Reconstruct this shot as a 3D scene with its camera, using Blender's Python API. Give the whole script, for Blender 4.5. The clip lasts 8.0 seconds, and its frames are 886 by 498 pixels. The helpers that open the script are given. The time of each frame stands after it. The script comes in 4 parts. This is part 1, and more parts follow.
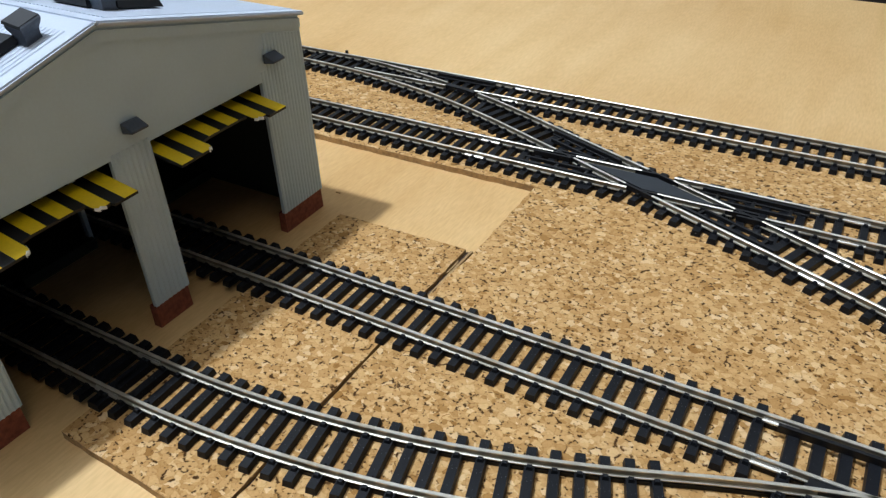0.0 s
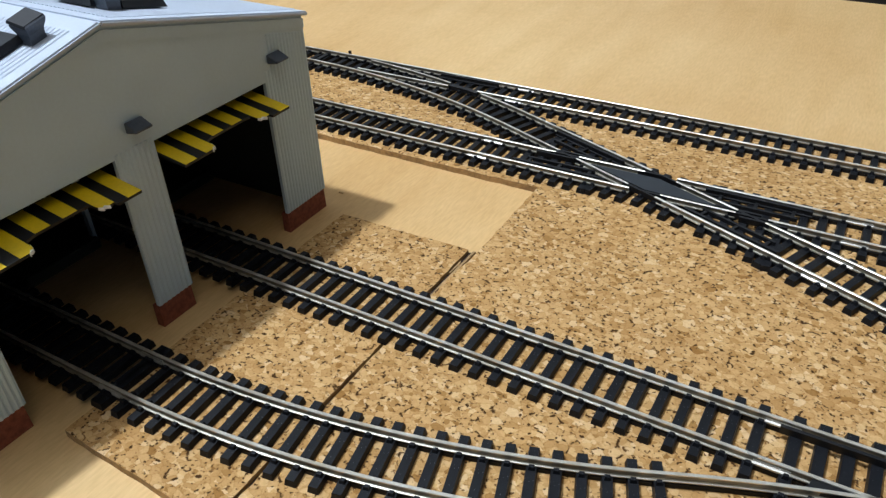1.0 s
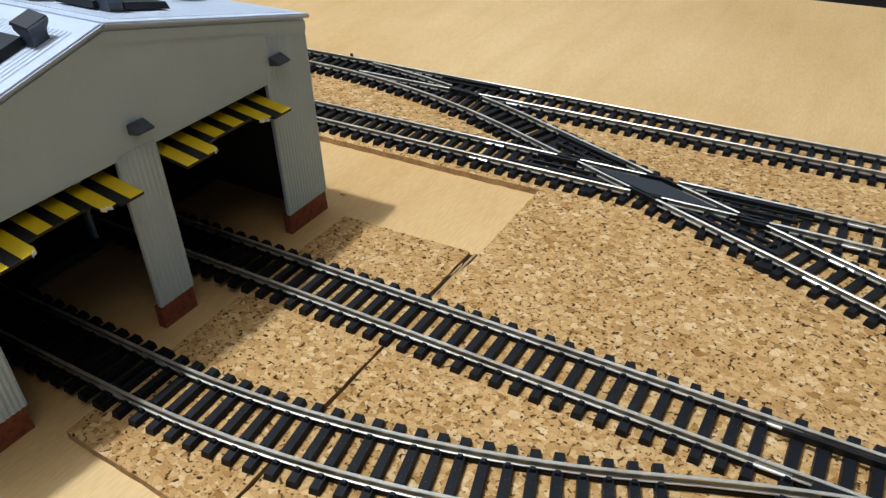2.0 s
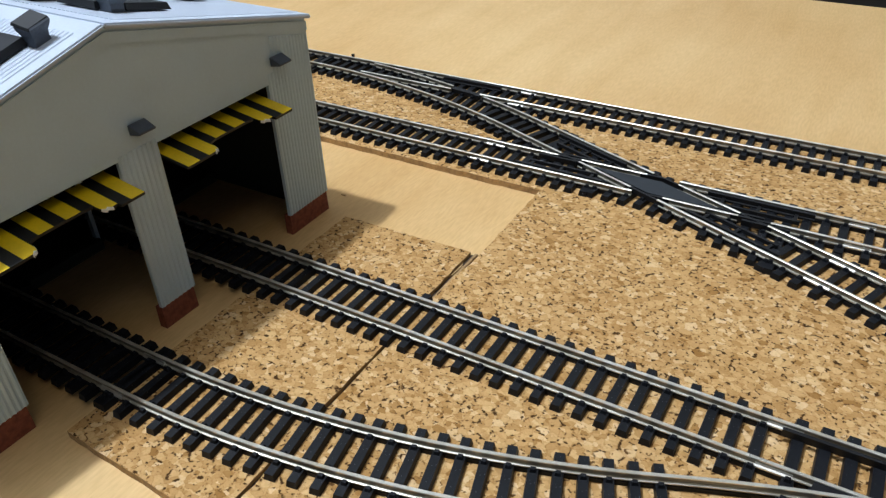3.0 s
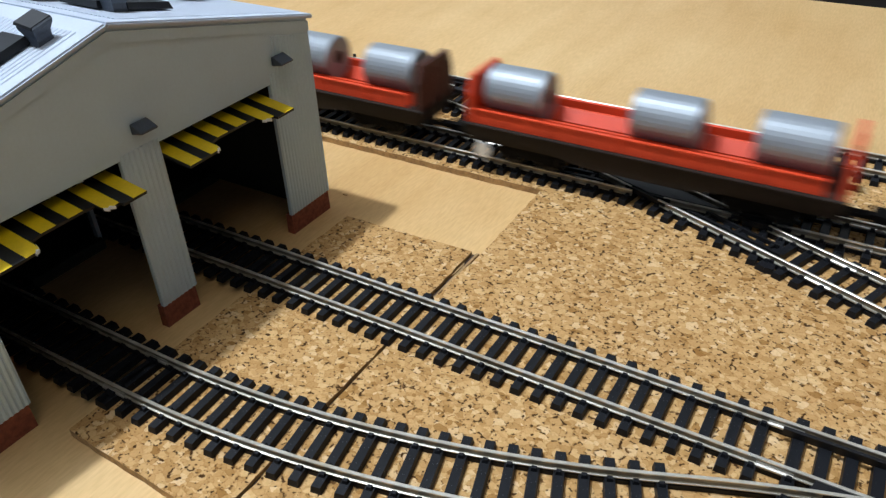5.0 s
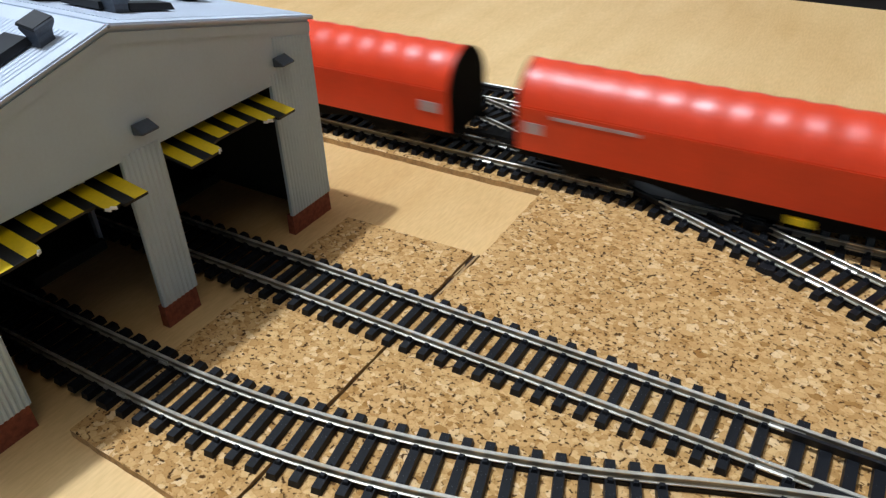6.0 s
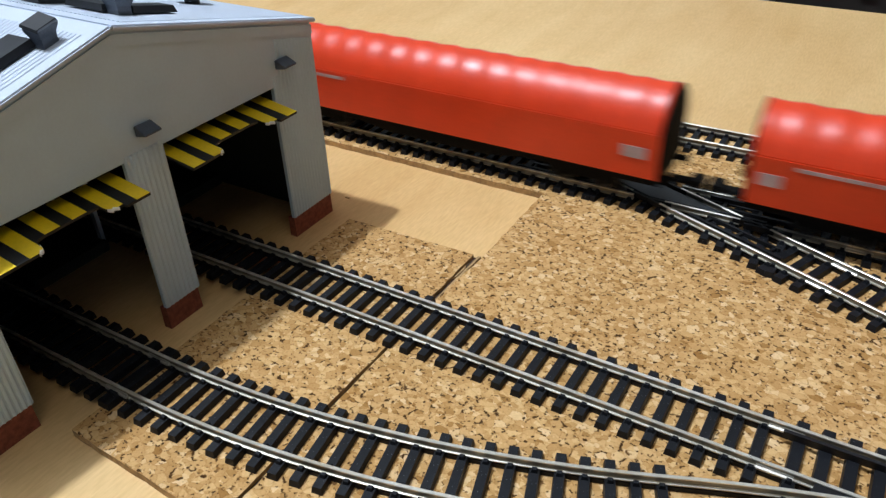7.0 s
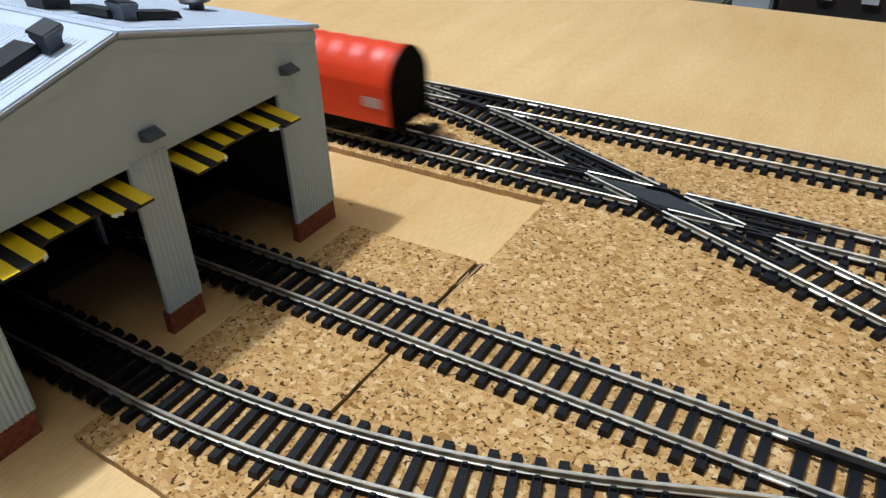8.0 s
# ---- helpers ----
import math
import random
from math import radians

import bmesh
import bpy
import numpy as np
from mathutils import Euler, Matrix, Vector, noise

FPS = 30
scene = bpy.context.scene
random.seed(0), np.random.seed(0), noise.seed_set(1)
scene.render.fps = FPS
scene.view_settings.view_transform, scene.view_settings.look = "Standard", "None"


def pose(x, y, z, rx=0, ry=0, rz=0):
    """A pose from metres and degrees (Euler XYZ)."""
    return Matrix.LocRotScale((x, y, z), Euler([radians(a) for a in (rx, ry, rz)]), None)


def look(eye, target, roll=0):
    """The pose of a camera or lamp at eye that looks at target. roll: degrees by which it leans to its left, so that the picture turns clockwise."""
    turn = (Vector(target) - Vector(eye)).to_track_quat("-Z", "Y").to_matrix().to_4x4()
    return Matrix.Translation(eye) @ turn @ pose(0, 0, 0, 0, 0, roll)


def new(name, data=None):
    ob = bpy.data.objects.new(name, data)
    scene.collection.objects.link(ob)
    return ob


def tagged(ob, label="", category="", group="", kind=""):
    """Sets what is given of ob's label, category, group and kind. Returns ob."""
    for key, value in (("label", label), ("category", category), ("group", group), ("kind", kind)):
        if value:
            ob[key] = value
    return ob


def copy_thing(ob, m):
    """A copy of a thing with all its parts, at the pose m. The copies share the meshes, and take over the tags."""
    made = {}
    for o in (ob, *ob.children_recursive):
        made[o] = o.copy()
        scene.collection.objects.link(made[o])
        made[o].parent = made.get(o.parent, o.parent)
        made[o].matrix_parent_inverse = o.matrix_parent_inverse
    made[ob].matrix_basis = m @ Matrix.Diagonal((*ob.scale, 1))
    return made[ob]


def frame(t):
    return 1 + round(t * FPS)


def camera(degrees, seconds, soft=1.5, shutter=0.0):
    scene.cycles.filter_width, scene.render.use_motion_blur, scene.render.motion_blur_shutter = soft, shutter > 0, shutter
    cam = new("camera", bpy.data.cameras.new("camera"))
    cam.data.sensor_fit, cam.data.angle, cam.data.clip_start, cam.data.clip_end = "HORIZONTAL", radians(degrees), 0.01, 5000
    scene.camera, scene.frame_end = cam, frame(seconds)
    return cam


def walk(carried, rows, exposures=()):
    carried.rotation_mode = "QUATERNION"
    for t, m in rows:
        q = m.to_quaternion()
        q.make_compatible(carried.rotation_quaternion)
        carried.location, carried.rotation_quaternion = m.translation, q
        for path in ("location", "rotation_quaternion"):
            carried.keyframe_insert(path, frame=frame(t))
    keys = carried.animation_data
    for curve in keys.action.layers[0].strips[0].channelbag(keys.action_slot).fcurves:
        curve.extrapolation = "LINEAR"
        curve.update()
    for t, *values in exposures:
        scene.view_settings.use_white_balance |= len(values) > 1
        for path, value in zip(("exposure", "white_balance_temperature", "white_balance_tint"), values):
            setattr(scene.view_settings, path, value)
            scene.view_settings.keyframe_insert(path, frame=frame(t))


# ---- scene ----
# A model railway in 1:76 on a board, at its true (model) size. Lengths below are in millimetres and turned into metres as the
# meshes are linked. x runs along the tracks, y away from the viewer, z = 0 is the top of the board.
cam = camera(60.4, 8.0, 1.35, 0.45)
walk(cam, [
    (0, pose(0.00009, 0.00080, 0.17816, 55.677, 1.961, 30.084)),
    (0.5, pose(0.00016, 0.00074, 0.17810, 55.639, 1.945, 30.237)),
    (1, pose(0.00014, 0.00040, 0.17821, 55.736, 1.921, 30.317)),
    (1.5, pose(0.00000, 0.00000, 0.17799, 55.916, 1.865, 30.355)),
    (3, pose(0.00062, 0.00010, 0.17798, 56.011, 1.948, 30.562)),
    (3.5, pose(0.00062, -0.00030, 0.17790, 56.009, 1.921, 30.565)),
    (4, pose(0.00100, -0.00010, 0.17770, 56.086, 1.982, 30.665)),
    (4.5, pose(0.00090, -0.00030, 0.17775, 56.054, 1.968, 30.633)),
    (6, pose(0.00081, -0.00052, 0.17792, 56.144, 1.877, 30.759)),
    (6.5, pose(0.00138, -0.00093, 0.17755, 56.346, 1.926, 30.851)),
    (7, pose(0.00185, -0.00143, 0.17765, 56.449, 1.910, 30.926)),
    (7.5, pose(0.00170, -0.00169, 0.17744, 56.708, 1.844, 30.937)),
    (8, pose(0.00126, -0.00186, 0.17760, 56.972, 1.760, 31.127)),
], exposures=[(0, -0.05), (3, -0.03), (5, 0.0), (8, 0.02)])

# ---- light ----
world = bpy.data.worlds.new("room_air")
world.use_nodes = True
world.node_tree.nodes["Background"].inputs[0].default_value = (1.0, 0.9, 0.78, 1)
world.node_tree.nodes["Background"].inputs[1].default_value = 0.05
scene.world = world


def lamp(name, at, target, power, colour, sx, sy=None):
    d = bpy.data.lights.new(name, "AREA")
    d.energy, d.color, d.size = power, colour, sx
    d.shape = "RECTANGLE" if sy else "DISK"
    if sy:
        d.size_y = sy
    o = new(name, d)
    o.matrix_world = look(at, target)
    return o


MAIN_AT = (-0.70, 0.0, 1.75)
bulb = bpy.data.lights.new("ceiling_lamp_light", "POINT")
bulb.energy, bulb.color, bulb.shadow_soft_size = 110.0, (0.86, 0.97, 1.11), 0.036
new("ceiling_lamp_light", bulb).location = MAIN_AT
# unseen warm panel, added only to lift the fill light
FILL_AT = (0.75, -0.5)
lamp("fill_panel_light", (*FILL_AT, 1.91), (*FILL_AT, 0.0), 0.25, (1.0, 0.90, 0.74), 1.2, 0.6)

# ---- geometry helpers ----
MM = 0.001


def at_mm(x, y, z, rz=0.0):
    return Matrix.Translation((x * MM, y * MM, z * MM)) @ Matrix.Rotation(rz, 4, "Z")


def thing(name, at=(0, 0, 0), label="", category="", group="", kind="", rz=0.0):
    e = new(name)
    e.empty_display_size = 0.005
    e.matrix_basis = at_mm(*at, rz)
    return tagged(e, label, category, group, kind)


def part(name, bm, material, parent=None, label="", smooth=False, kind=""):
    me = bpy.data.meshes.new(name)
    bmesh.ops.recalc_face_normals(bm, faces=bm.faces)
    bm.to_mesh(me)
    bm.free()
    me.transform(Matrix.Scale(MM, 4))
    me.materials.append(material)
    if smooth:
        me.shade_smooth()
    o = new(name, me)
    o.parent = parent
    return tagged(o, label, kind=kind)


def piece(name, me, parent, m):
    o = new(name, me)
    o.parent = parent
    o.matrix_basis = m
    return o


def box(bm, x0, x1, y0, y1, z0, z1, taper=0.0):
    """A block; taper draws its top in on all sides."""
    t = taper
    v = [bm.verts.new(c) for c in ((x0, y0, z0), (x1, y0, z0), (x1, y1, z0), (x0, y1, z0),
                                   (x0 + t, y0 + t, z1), (x1 - t, y0 + t, z1), (x1 - t, y1 - t, z1), (x0 + t, y1 - t, z1))]
    for f in ((3, 2, 1, 0), (4, 5, 6, 7), (0, 1, 5, 4), (1, 2, 6, 5), (2, 3, 7, 6), (3, 0, 4, 7)):
        bm.faces.new([v[i] for i in f])
    return v


def boxes(*rows, taper=0.0, bevel=0.0):
    bm = bmesh.new()
    for r in rows:
        box(bm, *r, taper=taper)
    if bevel:
        bmesh.ops.bevel(bm, geom=bm.edges[:], offset=bevel, segments=2, affect="EDGES")
    return bm


def prism(bm, pts, axis, a, b):
    """A polygon drawn out along an axis: x: pts are (y, z); y: (x, z); z: (x, y)."""
    def put(p, d):
        return {"x": (d, p[0], p[1]), "y": (p[0], d, p[1]), "z": (p[0], p[1], d)}[axis]
    lo = [bm.verts.new(put(p, a)) for p in pts]
    hi = [bm.verts.new(put(p, b)) for p in pts]
    n = len(pts)
    for i in range(n):
        bm.faces.new((lo[i], lo[(i + 1) % n], hi[(i + 1) % n], hi[i]))
    bm.faces.new(lo[::-1])
    bm.faces.new(hi)
    return lo + hi


def prisms(*rows, bevel=0.0):
    bm = bmesh.new()
    for r in rows:
        prism(bm, *r)
    if bevel:
        bmesh.ops.bevel(bm, geom=bm.edges[:], offset=bevel, segments=2, affect="EDGES")
    return bm


def loft(bm, rings, cap=True):
    rows = [[bm.verts.new(c) for c in ring] for ring in rings]
    n = len(rows[0])
    for a, b in zip(rows, rows[1:]):
        for i in range(n):
            bm.faces.new((a[i], a[(i + 1) % n], b[(i + 1) % n], b[i]))
    if cap:
        bm.faces.new(rows[0][::-1])
        bm.faces.new(rows[-1])
    return rows


def tube(bm, x, y, z, r, length, axis="z", n=24, r2=None):
    r2 = r if r2 is None else r2
    rings = []
    for d, q in ((0, r), (length, r2)):
        ring = []
        for i in range(n):
            a = 2 * math.pi * i / n
            c, s = q * math.cos(a), q * math.sin(a)
            ring.append({"x": (x + d, y + c, z + s), "y": (x + s, y + d, z + c), "z": (x + c, y + s, z + d)}[axis])
        rings.append(ring)
    loft(bm, rings)


def lathe(bm, x, y, prof, n=28):
    """Rings of (radius, z) about the upright axis at x, y."""
    loft(bm, [[(x + r * math.cos(2 * math.pi * i / n), y + r * math.sin(2 * math.pi * i / n), z) for i in range(n)] for r, z in prof])


def sweep(bm, prof, path):
    """A profile of (side, height) carried along a path of (x, y, heading)."""
    loft(bm, [[(x - s * math.sin(h), y + s * math.cos(h), z) for s, z in prof] for x, y, h in path])


def line_path(x0, y0, x1, y1):
    h = math.atan2(y1 - y0, x1 - x0)
    return [(x0, y0, h), (x1, y1, h)]


def arc_path(x, y, heading, radius, angle, step=4.0):
    """From x, y along a heading; a positive angle turns to the left."""
    n = max(2, int(abs(angle) * radius / step))
    sg = 1 if angle > 0 else -1
    cx, cy = x - sg * radius * math.sin(heading), y + sg * radius * math.cos(heading)
    out = []
    for i in range(n + 1):
        h = heading + angle * i / n
        out.append((cx + sg * radius * math.sin(h), cy - sg * radius * math.cos(h), h))
    return out


def along(path, pitch, start=0.0):
    """Points every pitch along a path."""
    out, want, done = [], start, 0.0
    for (x0, y0, h0), (x1, y1, h1) in zip(path, path[1:]):
        d = math.hypot(x1 - x0, y1 - y0)
        while want <= done + d + 1e-6 and d > 0:
            k = (want - done) / d
            out.append((x0 + k * (x1 - x0), y0 + k * (y1 - y0), h0 + k * (h1 - h0)))
            want += pitch
        done += d
    return out


# ---- materials ----
def shader(name, colour, rough=0.5, metal=0.0, spec=0.5):
    m = bpy.data.materials.new(name)
    m.use_nodes = True
    b = m.node_tree.nodes["Principled BSDF"]
    b.inputs["Base Color"].default_value = (*colour, 1)
    b.inputs["Roughness"].default_value = rough
    b.inputs["Metallic"].default_value = metal
    b.inputs["Specular IOR Level"].default_value = spec
    return m, m.node_tree, b


def node(t, kind, **kw):
    n = t.nodes.new(kind)
    for k, v in kw.items():
        n.inputs[k.replace("_", " ")].default_value = v
    return n


def coords(t, stretch=(1, 1, 1), source="Object"):
    c = t.nodes.new("ShaderNodeTexCoord")
    mp = node(t, "ShaderNodeMapping", Scale=stretch)
    t.links.new(c.outputs[source], mp.inputs["Vector"])
    return mp.outputs["Vector"]


def ramp(t, fac, stops):
    r = t.nodes.new("ShaderNodeValToRGB")
    while len(r.color_ramp.elements) < len(stops):
        r.color_ramp.elements.new(0.5)
    for e, (p, c) in zip(r.color_ramp.elements, stops):
        e.position, e.color = p, (*c, 1)
    t.links.new(fac, r.inputs[0])
    return r.outputs[0]


def mixed(t, a, b, fac, mode="MIX"):
    m = t.nodes.new("ShaderNodeMix")
    m.data_type, m.blend_type = "RGBA", mode
    for sock, val in ((m.inputs[0], fac), (m.inputs[6], a), (m.inputs[7], b)):
        if isinstance(val, bpy.types.NodeSocket):
            t.links.new(val, sock)
        elif isinstance(val, tuple):
            sock.default_value = (*val, 1)
        else:
            sock.default_value = val
    return m.outputs[2]


def bump(t, b, height, strength, distance):
    n = node(t, "ShaderNodeBump", Strength=strength, Distance=distance)
    t.links.new(height, n.inputs["Height"])
    t.links.new(n.outputs[0], b.inputs["Normal"])


def worn(name, colour, rough=0.5, metal=0.0, spec=0.5, vary=0.25, grain=900.0, relief=0.00003, rough_vary=0.15, stretch=(1, 1, 1)):
    """A plain moulded or painted surface with blotches, fine grain and uneven gloss."""
    m, t, b = shader(name, colour, rough, metal, spec)
    v = coords(t, stretch)
    big = node(t, "ShaderNodeTexNoise", Scale=60.0, Detail=4.0)
    fine = node(t, "ShaderNodeTexNoise", Scale=grain, Detail=3.0)
    for n in (big, fine):
        t.links.new(v, n.inputs["Vector"])
    lo = tuple(c * (1 - vary) for c in colour)
    hi = tuple(min(1.0, c * (1 + vary)) for c in colour)
    c1 = ramp(t, big.outputs["Fac"], [(0.3, lo), (0.7, hi)])
    c2 = ramp(t, fine.outputs["Fac"], [(0.3, lo), (0.7, hi)])
    t.links.new(mixed(t, c1, c2, 0.4), b.inputs["Base Color"])
    r = node(t, "ShaderNodeMapRange")
    t.links.new(big.outputs["Fac"], r.inputs[0])
    r.inputs[3].default_value, r.inputs[4].default_value = max(0.03, rough - rough_vary), min(1, rough + rough_vary)
    t.links.new(r.outputs[0], b.inputs["Roughness"])
    if relief:
        bump(t, b, fine.outputs["Fac"], 0.6, relief)
    return m


def cork_material():
    """Pressed granules: flat chips of differing tan, some split into smaller ones, with short dark bark flecks along the joints."""
    m, t, b = shader("cork", (0.45, 0.29, 0.12), 0.9, 0, 0.1)
    v = coords(t)
    warp = node(t, "ShaderNodeTexNoise", Scale=480.0, Detail=3.0, Roughness=0.6)
    t.links.new(v, warp.inputs["Vector"])
    vm = t.nodes.new("ShaderNodeVectorMath")
    vm.operation = "MULTIPLY_ADD"
    t.links.new(warp.outputs["Color"], vm.inputs[0])
    vm.inputs[1].default_value = (0.0022, 0.0022, 0.0)
    t.links.new(v, vm.inputs[2])
    chips = []
    for scale, rot in ((310.0, 0.5), (500.0, -0.6)):
        mp = node(t, "ShaderNodeMapping", Rotation=(0, 0, rot), Scale=(1.0, 1.25, 1.0))
        t.links.new(vm.outputs[0], mp.inputs["Vector"])
        cell = node(t, "ShaderNodeTexVoronoi", Scale=scale)
        edge = node(t, "ShaderNodeTexVoronoi", Scale=scale)
        edge.feature = "DISTANCE_TO_EDGE"
        for n in (cell, edge):
            t.links.new(mp.outputs[0], n.inputs["Vector"])
        sep = t.nodes.new("ShaderNodeSeparateColor")
        t.links.new(cell.outputs["Color"], sep.inputs[0])
        chips.append((sep, edge))
    tan = [(0.0, (0.33, 0.165, 0.046)), (0.08, (0.475, 0.268, 0.097)), (0.5, (0.58, 0.348, 0.140)), (0.85, (0.66, 0.424, 0.191)), (1.0, (0.75, 0.53, 0.295))]
    big = ramp(t, chips[0][0].outputs[0], tan)
    small = ramp(t, chips[1][0].outputs[1], tan)
    pick = ramp(t, chips[0][0].outputs[2], [(0.52, (0, 0, 0)), (0.54, (1, 1, 1))])
    col = mixed(t, big, small, pick)
    grain = node(t, "ShaderNodeTexNoise", Scale=1500.0, Detail=3.0)
    t.links.new(v, grain.inputs["Vector"])
    col = mixed(t, col, ramp(t, grain.outputs["Fac"], [(0.3, (0.88, 0.86, 0.82)), (0.65, (1, 1, 1))]), 1.0, "MULTIPLY")
    # faint joints all round, dark bark only along some of them
    joint_big = ramp(t, chips[0][1].outputs["Distance"], [(0.015, (0.86, 0.82, 0.76)), (0.08, (1, 1, 1))])
    col = mixed(t, col, joint_big, 1.0, "MULTIPLY")
    near_big = ramp(t, chips[0][1].outputs["Distance"], [(0.06, (1, 1, 1)), (0.15, (0, 0, 0))])
    near_small = ramp(t, chips[1][1].outputs["Distance"], [(0.07, (1, 1, 1)), (0.18, (0, 0, 0))])
    where = node(t, "ShaderNodeTexNoise", Scale=540.0, Detail=2.0)
    t.links.new(v, where.inputs["Vector"])
    some = ramp(t, where.outputs["Fac"], [(0.57, (0, 0, 0)), (0.63, (1, 1, 1))])
    few = ramp(t, where.outputs["Fac"], [(0.31, (1, 1, 1)), (0.38, (0, 0, 0))])
    f1 = mixed(t, near_big, some, 1.0, "MULTIPLY")
    f2 = mixed(t, near_small, few, 1.0, "MULTIPLY")
    col = mixed(t, col, (0.065, 0.029, 0.009), f1)
    col = mixed(t, col, (0.14, 0.065, 0.02), f2)
    broad = node(t, "ShaderNodeTexNoise", Scale=22.0, Detail=3.0)
    t.links.new(v, broad.inputs["Vector"])
    col = mixed(t, col, ramp(t, broad.outputs["Fac"], [(0.3, (0.88, 0.85, 0.82)), (0.7, (1.0, 1.0, 1.0))]), 1.0, "MULTIPLY")
    t.links.new(col, b.inputs["Base Color"])
    inv = t.nodes.new("ShaderNodeInvert")
    t.links.new(mixed(t, f1, f2, 0.5), inv.inputs["Color"])
    bump(t, b, inv.outputs[0], 0.5, 0.0005)
    return m


def board_material():
    m, t, b = shader("birch_ply", (0.62, 0.44, 0.26), 0.55, 0, 0.22)
    v = coords(t, (6, 1, 1))
    v2 = coords(t, (1, 1, 1))
    grain = node(t, "ShaderNodeTexNoise", Scale=9.0, Detail=6.0, Roughness=0.6, Distortion=0.6)
    fine = node(t, "ShaderNodeTexNoise", Scale=160.0, Detail=4.0)
    big = node(t, "ShaderNodeTexNoise", Scale=5.5, Detail=3.0)
    t.links.new(v, grain.inputs["Vector"])
    t.links.new(v, fine.inputs["Vector"])
    t.links.new(v2, big.inputs["Vector"])
    c = ramp(t, grain.outputs["Fac"], [(0.25, (0.59, 0.352, 0.138)), (0.5, (0.70, 0.455, 0.207)), (0.8, (0.77, 0.53, 0.262))])
    c2 = ramp(t, big.outputs["Fac"], [(0.3, (0.56, 0.325, 0.115)), (0.7, (0.79, 0.555, 0.265))])
    c = mixed(t, c, c2, 0.5)
    c = mixed(t, c, ramp(t, fine.outputs["Fac"], [(0.35, (0.90, 0.88, 0.85)), (0.65, (1, 1, 1))]), 1.0, "MULTIPLY")
    t.links.new(c, b.inputs["Base Color"])
    bump(t, b, fine.outputs["Fac"], 0.25, 0.0001)
    return m


def rail_material(name="nickel_silver", lo=(0.56, 0.50, 0.38), hi=(0.88, 0.84, 0.73), r0=0.40, r1=0.22):
    m, t, b = shader(name, hi, 0.28, 0.72)
    v = coords(t, (1, 1, 1))
    n = node(t, "ShaderNodeTexNoise", Scale=70.0, Detail=6.0)
    t.links.new(v, n.inputs["Vector"])
    t.links.new(ramp(t, n.outputs["Fac"], [(0.3, lo), (0.6, hi)]), b.inputs["Base Color"])
    r = node(t, "ShaderNodeMapRange")
    t.links.new(n.outputs["Fac"], r.inputs[0])
    r.inputs[3].default_value, r.inputs[4].default_value = r0, r1
    t.links.new(r.outputs[0], b.inputs["Roughness"])
    return m


def brick_material():
    m, t, b = shader("printed_brick", (0.20, 0.06, 0.035), 0.8)
    v = coords(t, (1, 1, 1))
    n = node(t, "ShaderNodeTexNoise", Scale=500.0, Detail=4.0)
    t.links.new(v, n.inputs["Vector"])
    t.links.new(ramp(t, n.outputs["Fac"], [(0.3, (0.17, 0.042, 0.022)), (0.7, (0.30, 0.085, 0.045))]), b.inputs["Base Color"])
    bump(t, b, n.outputs["Fac"], 0.5, 0.0001)
    return m


def glow(name, colour, strength):
    m, t, b = shader(name, colour, 0.5)
    b.inputs["Emission Color"].default_value = (*colour, 1)
    b.inputs["Emission Strength"].default_value = strength
    return m


CORK, BOARD, RAIL, BRICK = cork_material(), board_material(), rail_material(), brick_material()
# rail web: the dark sleepers it mirrors are put into a darker metal colour
RAIL_WEB = rail_material("shaded_web_nickel", (0.16, 0.14, 0.105), (0.34, 0.31, 0.25), 0.55, 0.4)
JOINER = rail_material("folded_joiner", (0.30, 0.28, 0.23), (0.62, 0.60, 0.54), 0.45, 0.3)
# rail foot: same metal, coloured dimmer to hold back its glint
RAIL_FOOT = rail_material("dimmed_rail_foot", (0.28, 0.255, 0.20), (0.52, 0.49, 0.41), 0.5, 0.36)
CORK_CUT = worn("cork_cut_edge", (0.40, 0.245, 0.105), 0.9, vary=0.55, grain=620, relief=0.0004)
SLEEPER = worn("sleeper_plastic", (0.0052, 0.0060, 0.0082), 0.5, vary=0.35, spec=0.24)


def dusted(m, amount):
    """Sparse pale specks of dust on a dark plastic."""
    t = m.node_tree
    b = t.nodes["Principled BSDF"]
    under = b.inputs["Base Color"].links[0].from_socket
    speck = node(t, "ShaderNodeTexNoise", Scale=1900.0, Detail=1.0)
    t.links.new(coords(t), speck.inputs["Vector"])
    t.links.new(mixed(t, under, (0.22, 0.23, 0.24), ramp(t, speck.outputs["Fac"], [(amount, (0, 0, 0)), (amount + 0.05, (1, 1, 1))])), b.inputs["Base Color"])


dusted(SLEEPER, 0.74)
BLACK = worn("black_plastic", (0.007, 0.007, 0.008), 0.45, vary=0.2, spec=0.35)
PLATE = worn("slate_plastic", (0.015, 0.019, 0.024), 0.42, vary=0.15)
SHED_WALL = worn("grey_shed_plastic", (0.495, 0.62, 0.70), 0.5, vary=0.05, relief=0.00001)
SHED_ROOF = worn("pale_roof_plastic", (0.55, 0.61, 0.70), 0.5, vary=0.05, relief=0.00001)
# near-black that puts the shade inside the shed into the colour
SHED_SHADE = worn("shed_inside_shade", (0.026, 0.028, 0.022), 0.75)
YELLOW = worn("warning_yellow", (0.80, 0.54, 0.008), 0.42, vary=0.12)
WHITE = worn("bare_white_plastic", (0.75, 0.75, 0.72), 0.5, vary=0.06)
VENT_BLACK = worn("vent_black", (0.010, 0.011, 0.013), 0.5, vary=0.3)
VENT_GREY = worn("vent_grey", (0.060, 0.072, 0.092), 0.45, vary=0.35, grain=1400)
